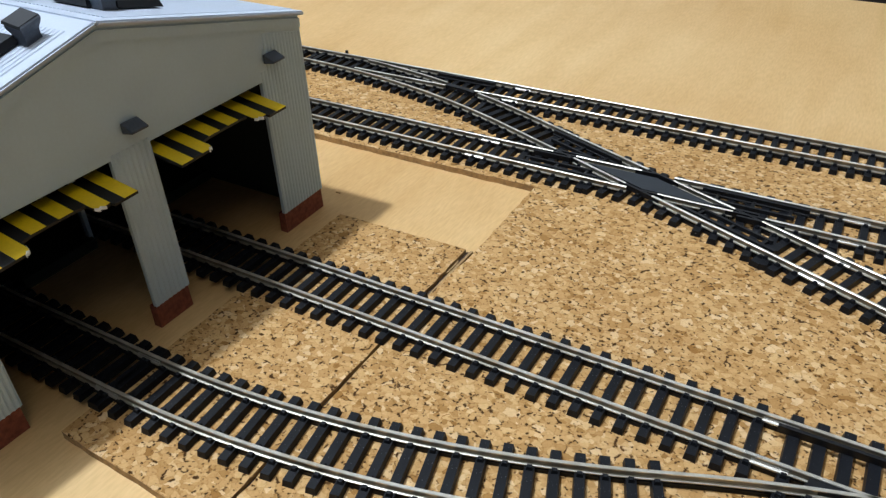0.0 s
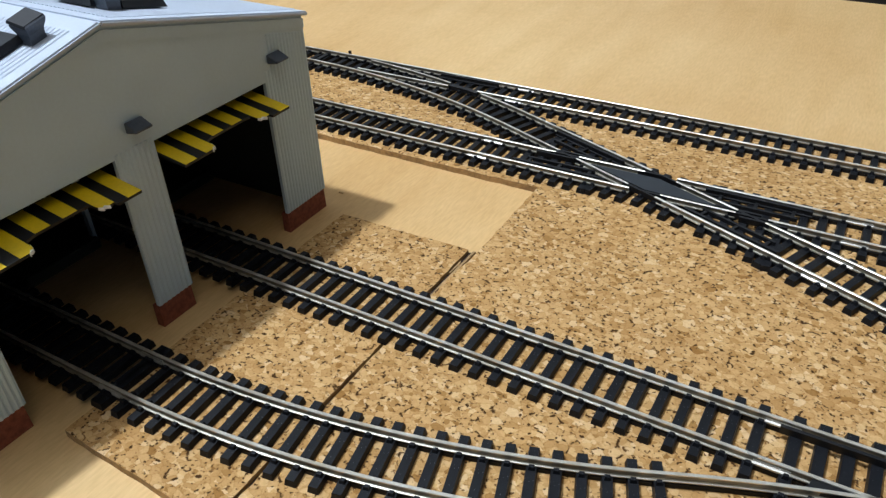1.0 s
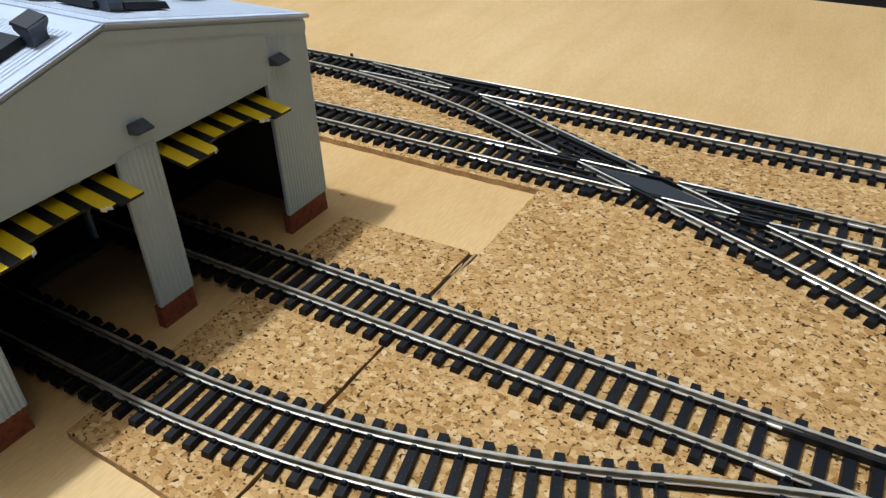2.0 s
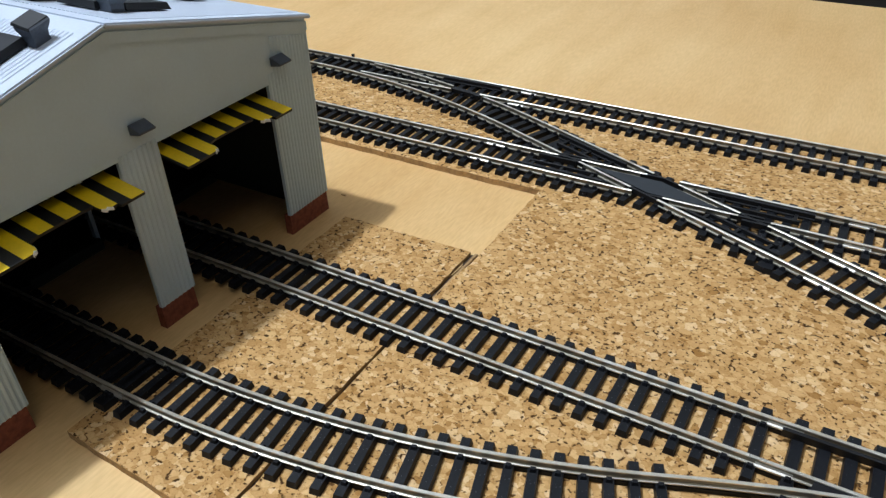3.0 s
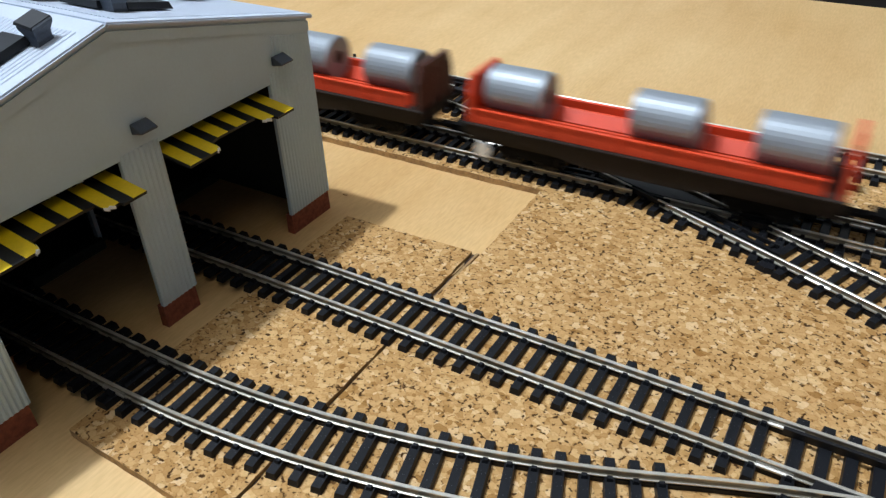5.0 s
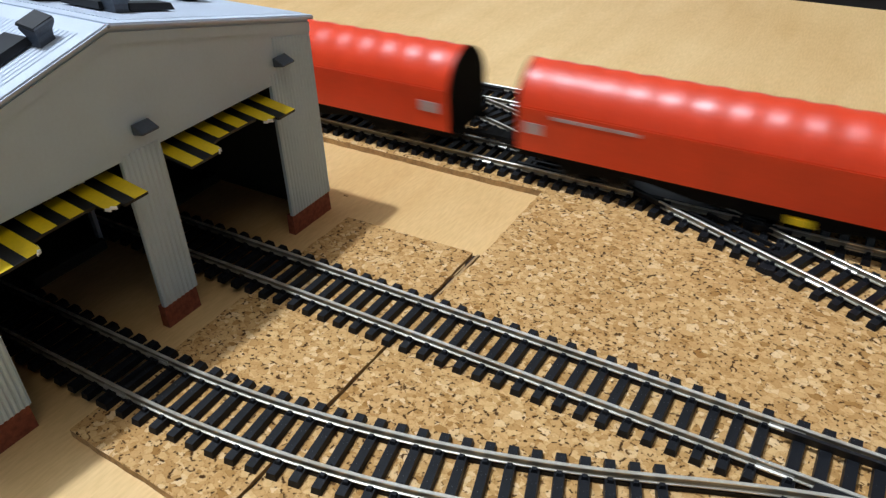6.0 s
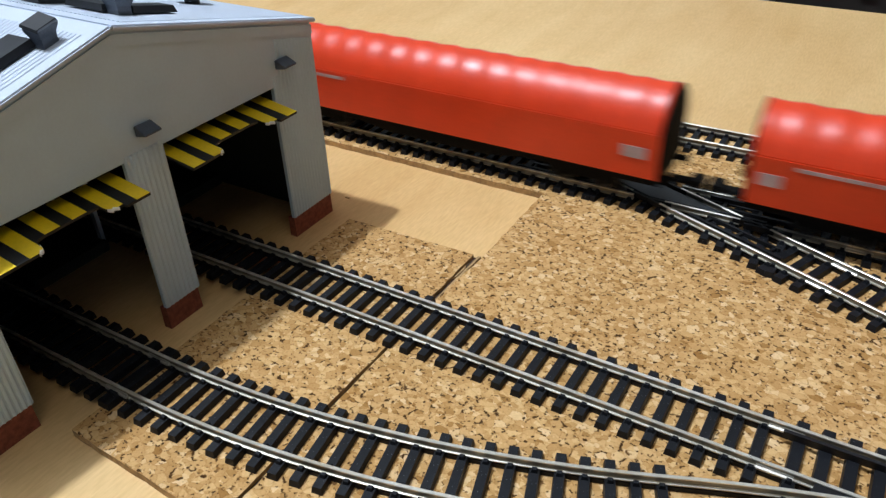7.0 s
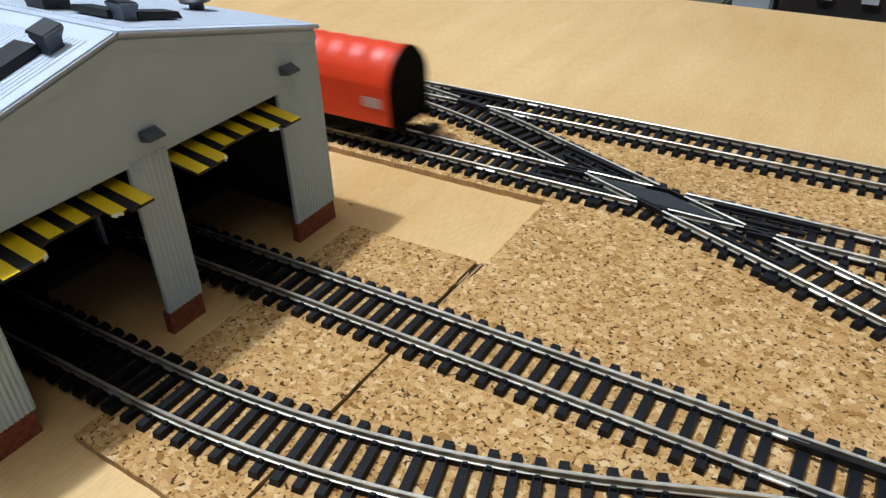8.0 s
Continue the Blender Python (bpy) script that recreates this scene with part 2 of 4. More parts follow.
# for the unseen north wall, pale to brighten what the rails mirror
PALE_PAINT = worn("pale_wall_paint", (0.74, 0.75, 0.74), 0.9, vary=0.03, grain=80)
WALL_PAINT = worn("room_paint", (0.24, 0.26, 0.29), 0.9, vary=0.04, grain=80)
CEILING_PAINT = worn("ceiling_paint", (0.45, 0.46, 0.47), 0.9, vary=0.03, grain=80)
CARPET = worn("carpet", (0.16, 0.13, 0.11), 0.95, vary=0.25, grain=300)
LEG_WOOD = worn("softwood", (0.50, 0.34, 0.18), 0.6, vary=0.2, grain=60, stretch=(8, 8, 1))
DARK_WOOD = worn("dark_wood", (0.022, 0.017, 0.014), 0.5, vary=0.3, grain=120)
BOX_GREY = worn("grey_card", (0.40, 0.43, 0.46), 0.7, vary=0.1)

# ---- room ----
def build_room():
    x0, x1, y0, y1, z0, z1 = -2500, 3500, -1700, 2300, -900, 1950
    tagged(part("floor", boxes((x0, x1, y0, y1, z0 - 50, z0)), CARPET), "dark carpeted room floor under the layout", "floor", kind="structure")
    tagged(part("ceiling", boxes((x0, x1, y0, y1, z1, z1 + 50)), CEILING_PAINT), "plain white painted room ceiling", "ceiling", kind="structure")
    for n, r in (("wall_north", (x0, x1, y1, y1 + 80, z0, z1)), ("wall_south", (x0, x1, y0 - 80, y0, z0, z1)),
                 ("wall_west", (x0 - 80, x0, y0 - 80, y1 + 80, z0, z1)), ("wall_east", (x1, x1 + 80, y0 - 80, y1 + 80, z0, z1))):
        tagged(part(n, boxes(r), PALE_PAINT if n == "wall_north" else WALL_PAINT), "plain painted room wall", "wall", kind="structure")
    # the bulb that lights the layout, and an unseen panel added for soft fill
    a = thing("ceiling_lamp", (MAIN_AT[0] * 1000, MAIN_AT[1] * 1000, 1950), "bare cool white ceiling bulb in its holder, switched on", "ceiling lamp")
    bm = bmesh.new()
    lathe(bm, 0, 0, [(14, -150), (20, -130), (20, -60), (45, -12), (48, 0)])
    part("holder", bm, WHITE, a)
    bm = bmesh.new()
    lathe(bm, 0, 0, [(4, -163.5), (13, -161), (18, -157), (16, -153), (12, -150.5)])
    part("bulb", bm, glow("lamp_glow", (0.96, 0.97, 1.0), 20.0), a, "glowing white bulb", smooth=True)
    b = thing("fill_panel", (FILL_AT[0] * 1000, FILL_AT[1] * 1000, 1950), "unseen warm white overhead panel added for soft fill light", "ceiling lamp")
    part("frame", boxes((-620, 620, -320, 320, -30, 0)), WHITE, b)
    part("diffuser", boxes((-600, 600, -300, 300, -35, -31)), glow("fill_panel_glow", (1.0, 0.90, 0.74), 1.6), b, "glowing warm face of the fill panel")


build_room()


# ---- the board and its cork ----
def build_board():
    t = thing("baseboard", (0, 0, 0), "bare pale plywood layout board on softwood legs", "baseboard", kind="structure")
    part("board", boxes((-2200, 3200, -160, 651, -12, 0)), BOARD, t)
    for x in (-2100, -800, 500, 1800, 3100):
        for y in (-120, 590):
            part("leg", boxes((x - 22, x + 22, y - 22, y + 22, -900, -12)), LEG_WOOD, t)


def cork_sheet(label, pts, dark_edges=()):
    """A 3 mm sheet with a slightly ragged rim."""
    rng = random.Random(len(pts) + int(abs(pts[0][0])))
    rim = []
    for (xa, ya), (xb, yb) in zip(pts, pts[1:] + pts[:1]):
        d = math.hypot(xb - xa, yb - ya)
        n = max(1, min(90, int(d / 4)))
        for i in range(n):
            k = i / n
            j = 0.35 if i else 0.0
            rim.append((xa + k * (xb - xa) + rng.uniform(-j, j), ya + k * (yb - ya) + rng.uniform(-j, j)))
    bm = bmesh.new()
    prism(bm, rim, "z", 0.0, 3.0)
    o = part("cork_sheet", bm, CORK)
    o.data.materials.append(CORK_CUT)
    for f in o.data.polygons:
        f.material_index = 1 if abs(f.normal.z) < 0.5 else 0
    return tagged(o, label, "cork sheet", "cork underlay sheets")


build_board()
SEAM = -124.0
cork_sheet("tan granular cork underlay sheet across the yard", [(-121.6, 283), (-121.2, 224.4), (SEAM + 0.9, 192), (SEAM + 0.7, 60), (SEAM - 2, -40), (420, -40), (420, 389.5), (-560, 389.5), (-560, 283.2)])
cork_sheet("short tan cork sheet before the engine shed doors", [(-188, 222.8), (-188.6, 150), (-188.8, 79.3), (-146, 77.4), (SEAM - 0.9, 77.0), (SEAM - 0.5, 160), (SEAM - 1.6, 195), (SEAM - 1.4, 224)])
# added strip along the open joint, coloured for the shade and dirt in it
tagged(part("joint_shade_strip", prisms(([(SEAM - 0.8, 78), (SEAM - 0.4, 160), (SEAM - 1.5, 195), (SEAM - 1.3, 224.2), (SEAM + 1.6, 225.2), (SEAM + 0.8, 192), (SEAM + 0.6, 78)], "z", 0, 1.5)),
            worn("joint_shade_dirt", (0.045, 0.022, 0.010), 0.9, vary=0.5, grain=700)), "dark strip in the cork joint for its shade and dirt", "cork sliver")
tagged(part("cork_splinter", prisms(([(SEAM - 0.1, 186), (SEAM + 0.1, 205), (SEAM + 0.4, 224.4), (SEAM + 1.5, 224.9), (SEAM + 0.9, 200), (SEAM + 0.5, 186)], "z", 0, 2.4), ([(SEAM - 1.1, 207), (SEAM - 1.0, 217), (SEAM - 0.2, 215), (SEAM - 0.5, 208)], "z", 0, 2.2)),
            CORK_CUT), "thin brown splinter of cork standing in the joint", "cork sliver")
tagged(part("cork_crumb", boxes((-204.5, -202.2, 241.2, 242.0, 0, 0.6)), CORK_CUT), "small dark crumb of cork on the board", "crumb")

# ---- track ----
Z_CORK = 3.0
PITCH, GAUGE = 7.13, 17.6
Y_M, Y_F, Y_N, Y_T = 174.3, 105.6, 302.4, 369.4
TURN = radians(22.5)
R = 438.0
RAIL_PROFILE = [(-1.05, 2.4), (1.05, 2.4), (1.05, 2.75), (0.30, 2.92), (0.30, 4.4), (0.56, 4.56), (0.56, 4.92), (0.46, 5.0), (-0.46, 5.0), (-0.56, 4.92), (-0.56, 4.56), (-0.30, 4.4), (-0.30, 2.92), (-1.05, 2.75)]
GUARD = [(-1.5, 2.3), (1.2, 2.3), (1.2, 2.9), (0.75, 3.1), (0.75, 4.9), (-0.75, 4.9), (-0.75, 3.1), (-1.5, 2.9)]
LOW_GUARD = [(-0.8, 2.3), (0.8, 2.3), (0.6, 3.9), (-0.6, 3.9)]
FLAT_RAIL = [(-0.6, 2.4), (0.6, 2.4), (0.6, 4.8), (-0.6, 4.8)]


def sleeper_mesh(length=30.5, width=3.55, rails=(-GAUGE / 2, GAUGE / 2), pin=False):
    bm = bmesh.new()
    box(bm, -width / 2, width / 2, -length / 2, length / 2, 0, 2.4, 0.35)
    for y in rails:
        for s in (-1, 1):
            box(bm, -1.0, 1.0, y + s * 1.8 - 0.85, y + s * 1.8 + 0.85, 2.3, 3.5, 0.3)
    if pin:
        tube(bm, 0, 0, 2.3, 0.55, 0.14, n=8)
    me = bpy.data.meshes.new("sleeper")
    bmesh.ops.recalc_face_normals(bm, faces=bm.faces)
    bm.to_mesh(me)
    bm.free()
    me.transform(Matrix.Scale(MM, 4))
    me.materials.append(SLEEPER)
    return me


SLEEPER_MESH, SLEEPER_PIN = sleeper_mesh(), sleeper_mesh(pin=True)


def shifted(path, d):
    return [(x - d * math.sin(h), y + d * math.cos(h), h) for x, y, h in path]


def cut(path, a, b):
    """The stretch of a path between two lengths."""
    total = sum(math.hypot(q[0] - p[0], q[1] - p[1]) for p, q in zip(path, path[1:]))
    b = min(b, total)
    pts = along(path, max(0.5, (b - a) / max(1, int((b - a) / 6))), a)
    return [p for i, p in enumerate(pts) if a + i * max(0.5, (b - a) / max(1, int((b - a) / 6))) <= b + 0.01]


def lay(t, path, first=0.0, pins=(), rails=True, mesh=None, skip=()):
    """Sleepers one by one, the webs under the rails and two rails, under the track t."""
    for i, (x, y, h) in enumerate(along(path, PITCH, first)):
        if i in skip:
            continue
        piece("sleeper", SLEEPER_PIN if i in pins else (mesh or SLEEPER_MESH), t, at_mm(x, y, Z_CORK, h))
    if rails:
        for d in (-GAUGE / 2, GAUGE / 2):
            rail(t, shifted(path, d))


def rail(t, path, name="rail", material=None, prof=RAIL_PROFILE, label=""):
    bm = bmesh.new()
    sweep(bm, [(s, z + Z_CORK) for s, z in prof], path)
    o = part(name, bm, material or RAIL, t, label)
    if name == "rail":
        o.data.materials.append(RAIL_WEB)
        o.data.materials.append(RAIL_FOOT)
        for f in o.data.polygons:
            f.material_index = 2 if f.center.z / MM < Z_CORK + 2.95 else 1 if abs(f.normal.z) < 0.3 and f.center.z / MM < Z_CORK + 4.1 else 0
        bm = bmesh.new()
        sweep(bm, [(s, z + Z_CORK) for s, z in ((-0.9, 0.0), (0.9, 0.0), (0.9, 1.5), (-0.9, 1.5))], path)
        part("web", bm, SLEEPER, t, "black plastic web under the rail")


def joiner(t, x, y, h):
    bm = bmesh.new()
    sweep(bm, [(s, z + Z_CORK) for s, z in ((-1.35, 2.38), (1.35, 2.38), (1.35, 2.95), (0.75, 3.3), (0.75, 3.7), (-0.75, 3.7), (-0.75, 3.3), (-1.35, 2.95))],
          [(x - 5 * math.cos(h), y - 5 * math.sin(h), h), (x + 5 * math.cos(h), y + 5 * math.sin(h), h)])
    part("rail_joiner", bm, JOINER, t, "bright folded metal joiner")


def build_tracks():
    # shed road behind: straight
    t = thing("track", (0, 0, 0), "straight nickel silver track with black sleepers into the shed", "track", "yard tracks")
    lay(t, line_path(-460, Y_M, 3, Y_M), 0.6, (45, 58))
    # shed road in front: straight, then curving towards the other
    f0 = thing("track", (0, 0, 0), "straight nickel silver track inside the engine shed", "track", "yard tracks")
    lay(f0, line_path(-460, Y_F, -187, Y_F), 0.6)
    f1 = thing("track", (0, 0, 0), "curved nickel silver track with black sleepers leaving the shed", "track", "yard tracks")
    curve = arc_path(-187, Y_F, 0, R, TURN)
    lay(f1, curve, 0.5, (9, 19))
    # yard points where both roads meet
    p = thing("points", (0, 0, 0), "nickel silver railway points with black sleepers and frog", "points", "railway points")
    ex, ey, _ = curve[-1]
    gap = (Y_M - Y_F - 2 * R * (1 - math.cos(TURN))) / math.sin(TURN)
    branch = line_path(ex, ey, ex + gap * math.cos(TURN), ey + gap * math.sin(TURN))[:1] + arc_path(ex + gap * math.cos(TURN), ey + gap * math.sin(TURN), TURN, R, -TURN)
    toe = branch[-1][0]
    main = line_path(3, Y_M, toe, Y_M)
    mb = sleeper_mesh(30.5, 3.9)
    for i, (x, y, h) in enumerate(along(main, PITCH, 4.0)):
        lower = min((b for b in branch), key=lambda b: abs(b[0] - x))
        reach = Y_M - lower[1]
        if reach > 31:
            piece("sleeper", mb, p, at_mm(x, Y_M, Z_CORK))
            piece("sleeper", mb, p, at_mm(lower[0], lower[1], Z_CORK, lower[2]))
        else:
            piece("sleeper", sleeper_mesh(30.5 + reach, 3.9, (-GAUGE / 2 - reach / 2, GAUGE / 2 - reach / 2, -GAUGE / 2 + reach / 2, GAUGE / 2 + reach / 2)), p, at_mm(x, Y_M - reach / 2, Z_CORK))
    rail(p, line_path(3, Y_M + GAUGE / 2, toe, Y_M + GAUGE / 2))
    rail(p, line_path(3, Y_M - GAUGE / 2, toe - 30, Y_M - GAUGE / 2))
    rail(p, shifted(branch, -GAUGE / 2))
    up = [b for b in shifted(branch, GAUGE / 2) if b[1] < Y_M + GAUGE / 2 - 2.2]
    rail(p, up)
    frog_x = min(up, key=lambda b: abs(b[1] - (Y_M - GAUGE / 2)))[0]
    part("frog", prisms(([(frog_x - 16, Y_M - GAUGE / 2 - 5.2), (frog_x + 3, Y_M - GAUGE / 2 - 0.5), (frog_x - 15, Y_M - GAUGE / 2 - 0.7)], "z", Z_CORK + 2.4, Z_CORK + 4.6)), BLACK, p, "black plastic frog")
    rail(p, line_path(frog_x - 26, Y_M + GAUGE / 2 - 2.6, frog_x + 16, Y_M + GAUGE / 2 - 2.6), "check_rail", BLACK, FLAT_RAIL, "black plastic check rail")
    for y in (-GAUGE / 2, GAUGE / 2):
        joiner(t, 3, Y_M + y, 0)
        joiner(f1, -187, Y_F + y, 0)
    y = thing("track", (0, 0, 0), "straight nickel silver track beyond the yard points", "track", "yard tracks")
    lay(y, line_path(toe, Y_M, toe + 150, Y_M), 3.0)

    # back line with points to the crossover
    slope = math.tan(TURN)
    xc = -74.4                                  # where the crossover meets the running line
    xt = xc - (Y_T - Y_N) / slope               # where its straight would meet the back line
    tl = R * math.tan(TURN / 2)
    toe_t = xt - tl
    end_main = -172.0
    b = thing("track", (0, 0, 0), "straight nickel silver back line on the cork edge", "track", "running lines")
    lay(b, line_path(end_main, Y_T, 420, Y_T), 3.2, (35,))
    b2 = thing("track", (0, 0, 0), "straight nickel silver back line behind the shed", "track", "running lines")
    lay(b2, line_path(-560, Y_T, toe_t, Y_T), 3.2)
    q = thing("points", (0, 0, 0), "nickel silver railway points joining back line and crossing", "points", "railway points")
    curve = arc_path(toe_t, Y_T, 0, R, -TURN)
    cx, cy, _ = curve[-1]
    main = line_path(toe_t, Y_T, end_main, Y_T)
    for i, (x, y_, h) in enumerate(along(main, PITCH, 3.5)):
        low = min(curve, key=lambda c: abs(c[0] - x))
        reach = Y_T - low[1]
        if reach > 24 and low is not curve[-1]:
            piece("sleeper", mb, q, at_mm(x, Y_T, Z_CORK))
        elif low is not curve[-1]:
            piece("sleeper", sleeper_mesh(30.5 + reach, 3.9, (-GAUGE / 2 - reach / 2, GAUGE / 2 - reach / 2, -GAUGE / 2 + reach / 2, GAUGE / 2 + reach / 2)), q, at_mm(x, Y_T - reach / 2, Z_CORK))
    for x, y_, h in along(curve, PITCH, 3.5):
        if Y_T - y_ > 24:
            piece("sleeper", mb, q, at_mm(x, y_, Z_CORK - 0.01, h))
    rail(q, line_path(toe_t, Y_T + GAUGE / 2, end_main, Y_T + GAUGE / 2))
    rail(q, shifted(curve, -GAUGE / 2))
    inner = shifted(curve, GAUGE / 2)
    fx = min(inner, key=lambda c: abs(c[1] - (Y_T - GAUGE / 2)))
    rail(q, [c for c in inner if c[0] < fx[0] - 15 and c[1] < Y_T + GAUGE / 2 - 1.9])
    rail(q, [c for c in inner if c[0] > fx[0] + 4])
    rail(q, line_path(toe_t + 45, Y_T - GAUGE / 2 + 0.4, fx[0] - 15, Y_T - GAUGE / 2))
    rail(q, line_path(fx[0] + 4, Y_T - GAUGE / 2, end_main, Y_T - GAUGE / 2))
    # closed blade beside the front stock rail, frog and check rails
    part("frog", prisms(([(fx[0] - 15, fx[1] + 4.4), (fx[0] - 15, fx[1] + 0.6), (fx[0] - 2, fx[1] - 0.9), (fx[0] + 5, fx[1] - 2.8), (fx[0] + 5, fx[1] + 0.7)], "z", Z_CORK + 2.4, Z_CORK + 4.7)), BLACK, q, "black plastic frog")
    rail(q, line_path(fx[0] - 28, Y_T + GAUGE / 2 - 2.8, fx[0] + 10, Y_T + GAUGE / 2 - 2.8), "check_rail", BLACK, GUARD, "black plastic check rail")
    part("tie_bar", boxes((toe_t + 8, toe_t + 11, Y_T - 15, Y_T + 13, 5.0, 6.4)), BLACK, q, "black points tie bar")
    part("lever_pin", boxes((toe_t + 20, toe_t + 21.4, Y_T + 15.6, Y_T + 17, 3.0, 6.8)), BLACK, q, "small black upright pin")
    for y_ in (-GAUGE / 2, GAUGE / 2):
        joiner(b, end_main, Y_T + y_, 0)

    # running line under the train: in view, and on past both sides
    arm = 84.0
    n0 = thing("track", (0, 0, 0), "straight nickel silver running line behind the shed", "track", "running lines")
    lay(n0, line_path(-560, Y_N, xc - arm, Y_N), 2.0)
    n1 = thing("track", (0, 0, 0), "straight nickel silver running line beyond the diamond crossing", "track", "running lines")
    lay(n1, line_path(xc + arm, Y_N, 300, Y_N), 3.4)
    for x0, x1 in ((-2190, -560), (300, 3190)):
        far = thing("track", (0, 0, 0), "plain straight running line leading away over the board", "track", "running lines")
        bm = bmesh.new()
        for x, y_, h in along(line_path(x0, Y_N, x1, Y_N), PITCH, 2.0):
            box(bm, x - 1.85, x + 1.85, y_ - 15.2, y_ + 15.2, Z_CORK, Z_CORK + 2.4, 0.35)
        part("sleepers", bm, SLEEPER, far, kind="stuff")
        for d in (-GAUGE / 2, GAUGE / 2):
            rail(far, line_path(x0, Y_N + d, x1, Y_N + d))
        tagged(part("cork_strip", boxes((x0, x1 if x0 < 0 else x1, Y_N - 20, Y_N + 20, 0, 3.0)) if x0 < 0 else boxes((420.0, x1, Y_N - 20, Y_N + 20, 0, 3.0)), CORK), "long strip of tan cork under the line", "cork sheet")

    # the diamond crossing
    d = thing("diamond_crossing", (0, 0, 0), "black moulded diamond crossing with bright rails", "crossing")
    cs, sn = math.cos(TURN), math.sin(TURN)

    def road(s, off):
        """A point s along the crossover road and off to its left."""
        return (xc + s * cs + off * sn, Y_N - s * sn + off * cs)
    half = GAUGE / 2
    k = half * (1 + cs) / sn     # acute corners
    j = half * (1 - cs) / sn     # obtuse corners
    for sgn in (-1, 1):
        for i in range(9):
            s = sgn * (28 + i * PITCH)
            if s * sgn > 82:
                break
            ya, yb = Y_N, Y_N - s * slope
            spread = abs(ya - yb)
            if spread > 24:
                piece("sleeper", mb, d, at_mm(xc + s, Y_N, Z_CORK))
                px, py = road(s, 0)
                piece("sleeper", mb, d, at_mm(px, py, Z_CORK - 0.01, -TURN))
            else:
                m = sleeper_mesh(31.5 + spread, 3.9, (-half - spread / 2, half - spread / 2, -half + spread / 2, half + spread / 2))
                piece("sleeper", m, d, at_mm(xc + s, (ya + yb) / 2, Z_CORK))
    for i in range(-3, 4):
        w = abs(i) * PITCH * slope / 2
        piece("sleeper", sleeper_mesh(31.5 + 2 * w, 3.9, (-half - w, half + w)), d, at_mm(xc + i * PITCH, Y_N - i * PITCH * slope / 2, Z_CORK, -TURN / 2))
    # rails of both roads, left out where the black frogs and knuckles are
    for sg in (-1, 1):
        off = sg * half
        # corners on this rail, as lengths along its road from the middle; runs of metal between them
        acute, obtuse = -sg * k, sg * j
        lo, hi = sorted((acute, obtuse))
        for a, b_, in ((-arm, lo - 6), (lo + (6 if lo == acute else 8), hi - (6 if hi == acute else 8)), (hi + 7, arm)):
            if b_ - a > 4:
                rail(d, line_path(xc + a, Y_N + off, xc + b_, Y_N + off))
        acute, obtuse = sg * k, -sg * j
        lo, hi = sorted((acute, obtuse))
        for a, b_ in ((-arm, lo - 6), (lo + (6 if lo == acute else 8), hi - (6 if hi == acute else 8)), (hi + 7, arm)):
            if b_ - a > 4:
                rail(d, line_path(*road(a, off), *road(b_, off)))
        # black knuckle at the obtuse corner and frog at the acute one
        ox, oy = xc + sg * j, Y_N + off
        rail(d, line_path(ox - 11, oy, ox, oy) + [(*road(0, 0)[:0], *((ox + 11 * cs, oy - 11 * sn)), -TURN)] if sg > 0 else
             [(ox - 11 * cs, oy + 11 * sn, -TURN), (ox, oy, -TURN / 2), (ox + 11, oy, 0)], "knuckle", BLACK, FLAT_RAIL, "black plastic knuckle rail")
        rail(d, [(ox - 11 * cs, oy + 11 * sn, -TURN), (ox, oy, -TURN), (ox + 11 * cs, oy - 11 * sn, -TURN)], "knuckle", BLACK, [(s * 0.8, z - 0.05) for s, z in FLAT_RAIL], "black plastic knuckle rail")
        ax, ay = xc - sg * k, Y_N + off
        rail(d, line_path(ax - 9, ay, ax + 9, ay), "frog", BLACK, FLAT_RAIL, "black plastic frog")
        rail(d, line_path(ax - 9 * cs, ay + 9 * sn, ax + 9 * cs, ay - 9 * sn), "frog", BLACK, [(s, z - 0.05) for s, z in FLAT_RAIL], "black plastic frog")
        # wing and check rails
        for w in (-2.5, 2.5):
            rail(d, line_path(ax - 15 if w * sg < 0 else ax - 4, ay + w, ax + 4 if w * sg < 0 else ax + 15, ay + w), "wing_rail", BLACK, FLAT_RAIL, "black plastic wing rail")
        s0 = sg * k
        for (u, w) in ((0.0, 0), (6.6, 1)):
            r = 22 - 5 * w
            prof = GUARD if w == 0 else LOW_GUARD
            rail(d, line_path(ax - r, Y_N - off + sg * (2.8 + u), ax + r, Y_N - off + sg * (2.8 + u)), "check_rail", BLACK, prof, "black plastic check rail")
            rail(d, line_path(*road(s0 - r, -off + sg * (2.8 + u)), *road(s0 + r, -off + sg * (2.8 + u))), "check_rail", BLACK, prof, "black plastic check rail")
        # struts that tie the check rails together
        for q in (-15, 0, 15):
            ya, yb = sorted((Y_N - off + sg * 2.0, Y_N - off + sg * 10.2))
            part("strut", boxes((ax + q - 0.7, ax + q + 0.7, ya, yb, Z_CORK + 2.3, Z_CORK + 3.6)), BLACK, d)
            pa, pb = road(s0 + q, -off + sg * 2.0), road(s0 + q, -off + sg * 10.2)
            rail(d, line_path(*pa, *pb), "strut", BLACK, [(-0.7, 2.3), (0.7, 2.3), (0.7, 3.6), (-0.7, 3.6)])
    g = half - 2.6
    kk, jj = g * (1 + cs) / sn, g * (1 - cs) / sn
    part("centre_plate", prisms(([(xc - kk, Y_N + g), (xc + jj, Y_N + g), (xc + kk, Y_N - g), (xc - jj, Y_N - g)], "z", Z_CORK + 2.0, Z_CORK + 4.1)), PLATE, d, "smooth slate grey centre plate")
    # crossover road on either side
    e = thing("track", (0, 0, 0), "short straight track between points and diamond crossing", "track", "crossover tracks")
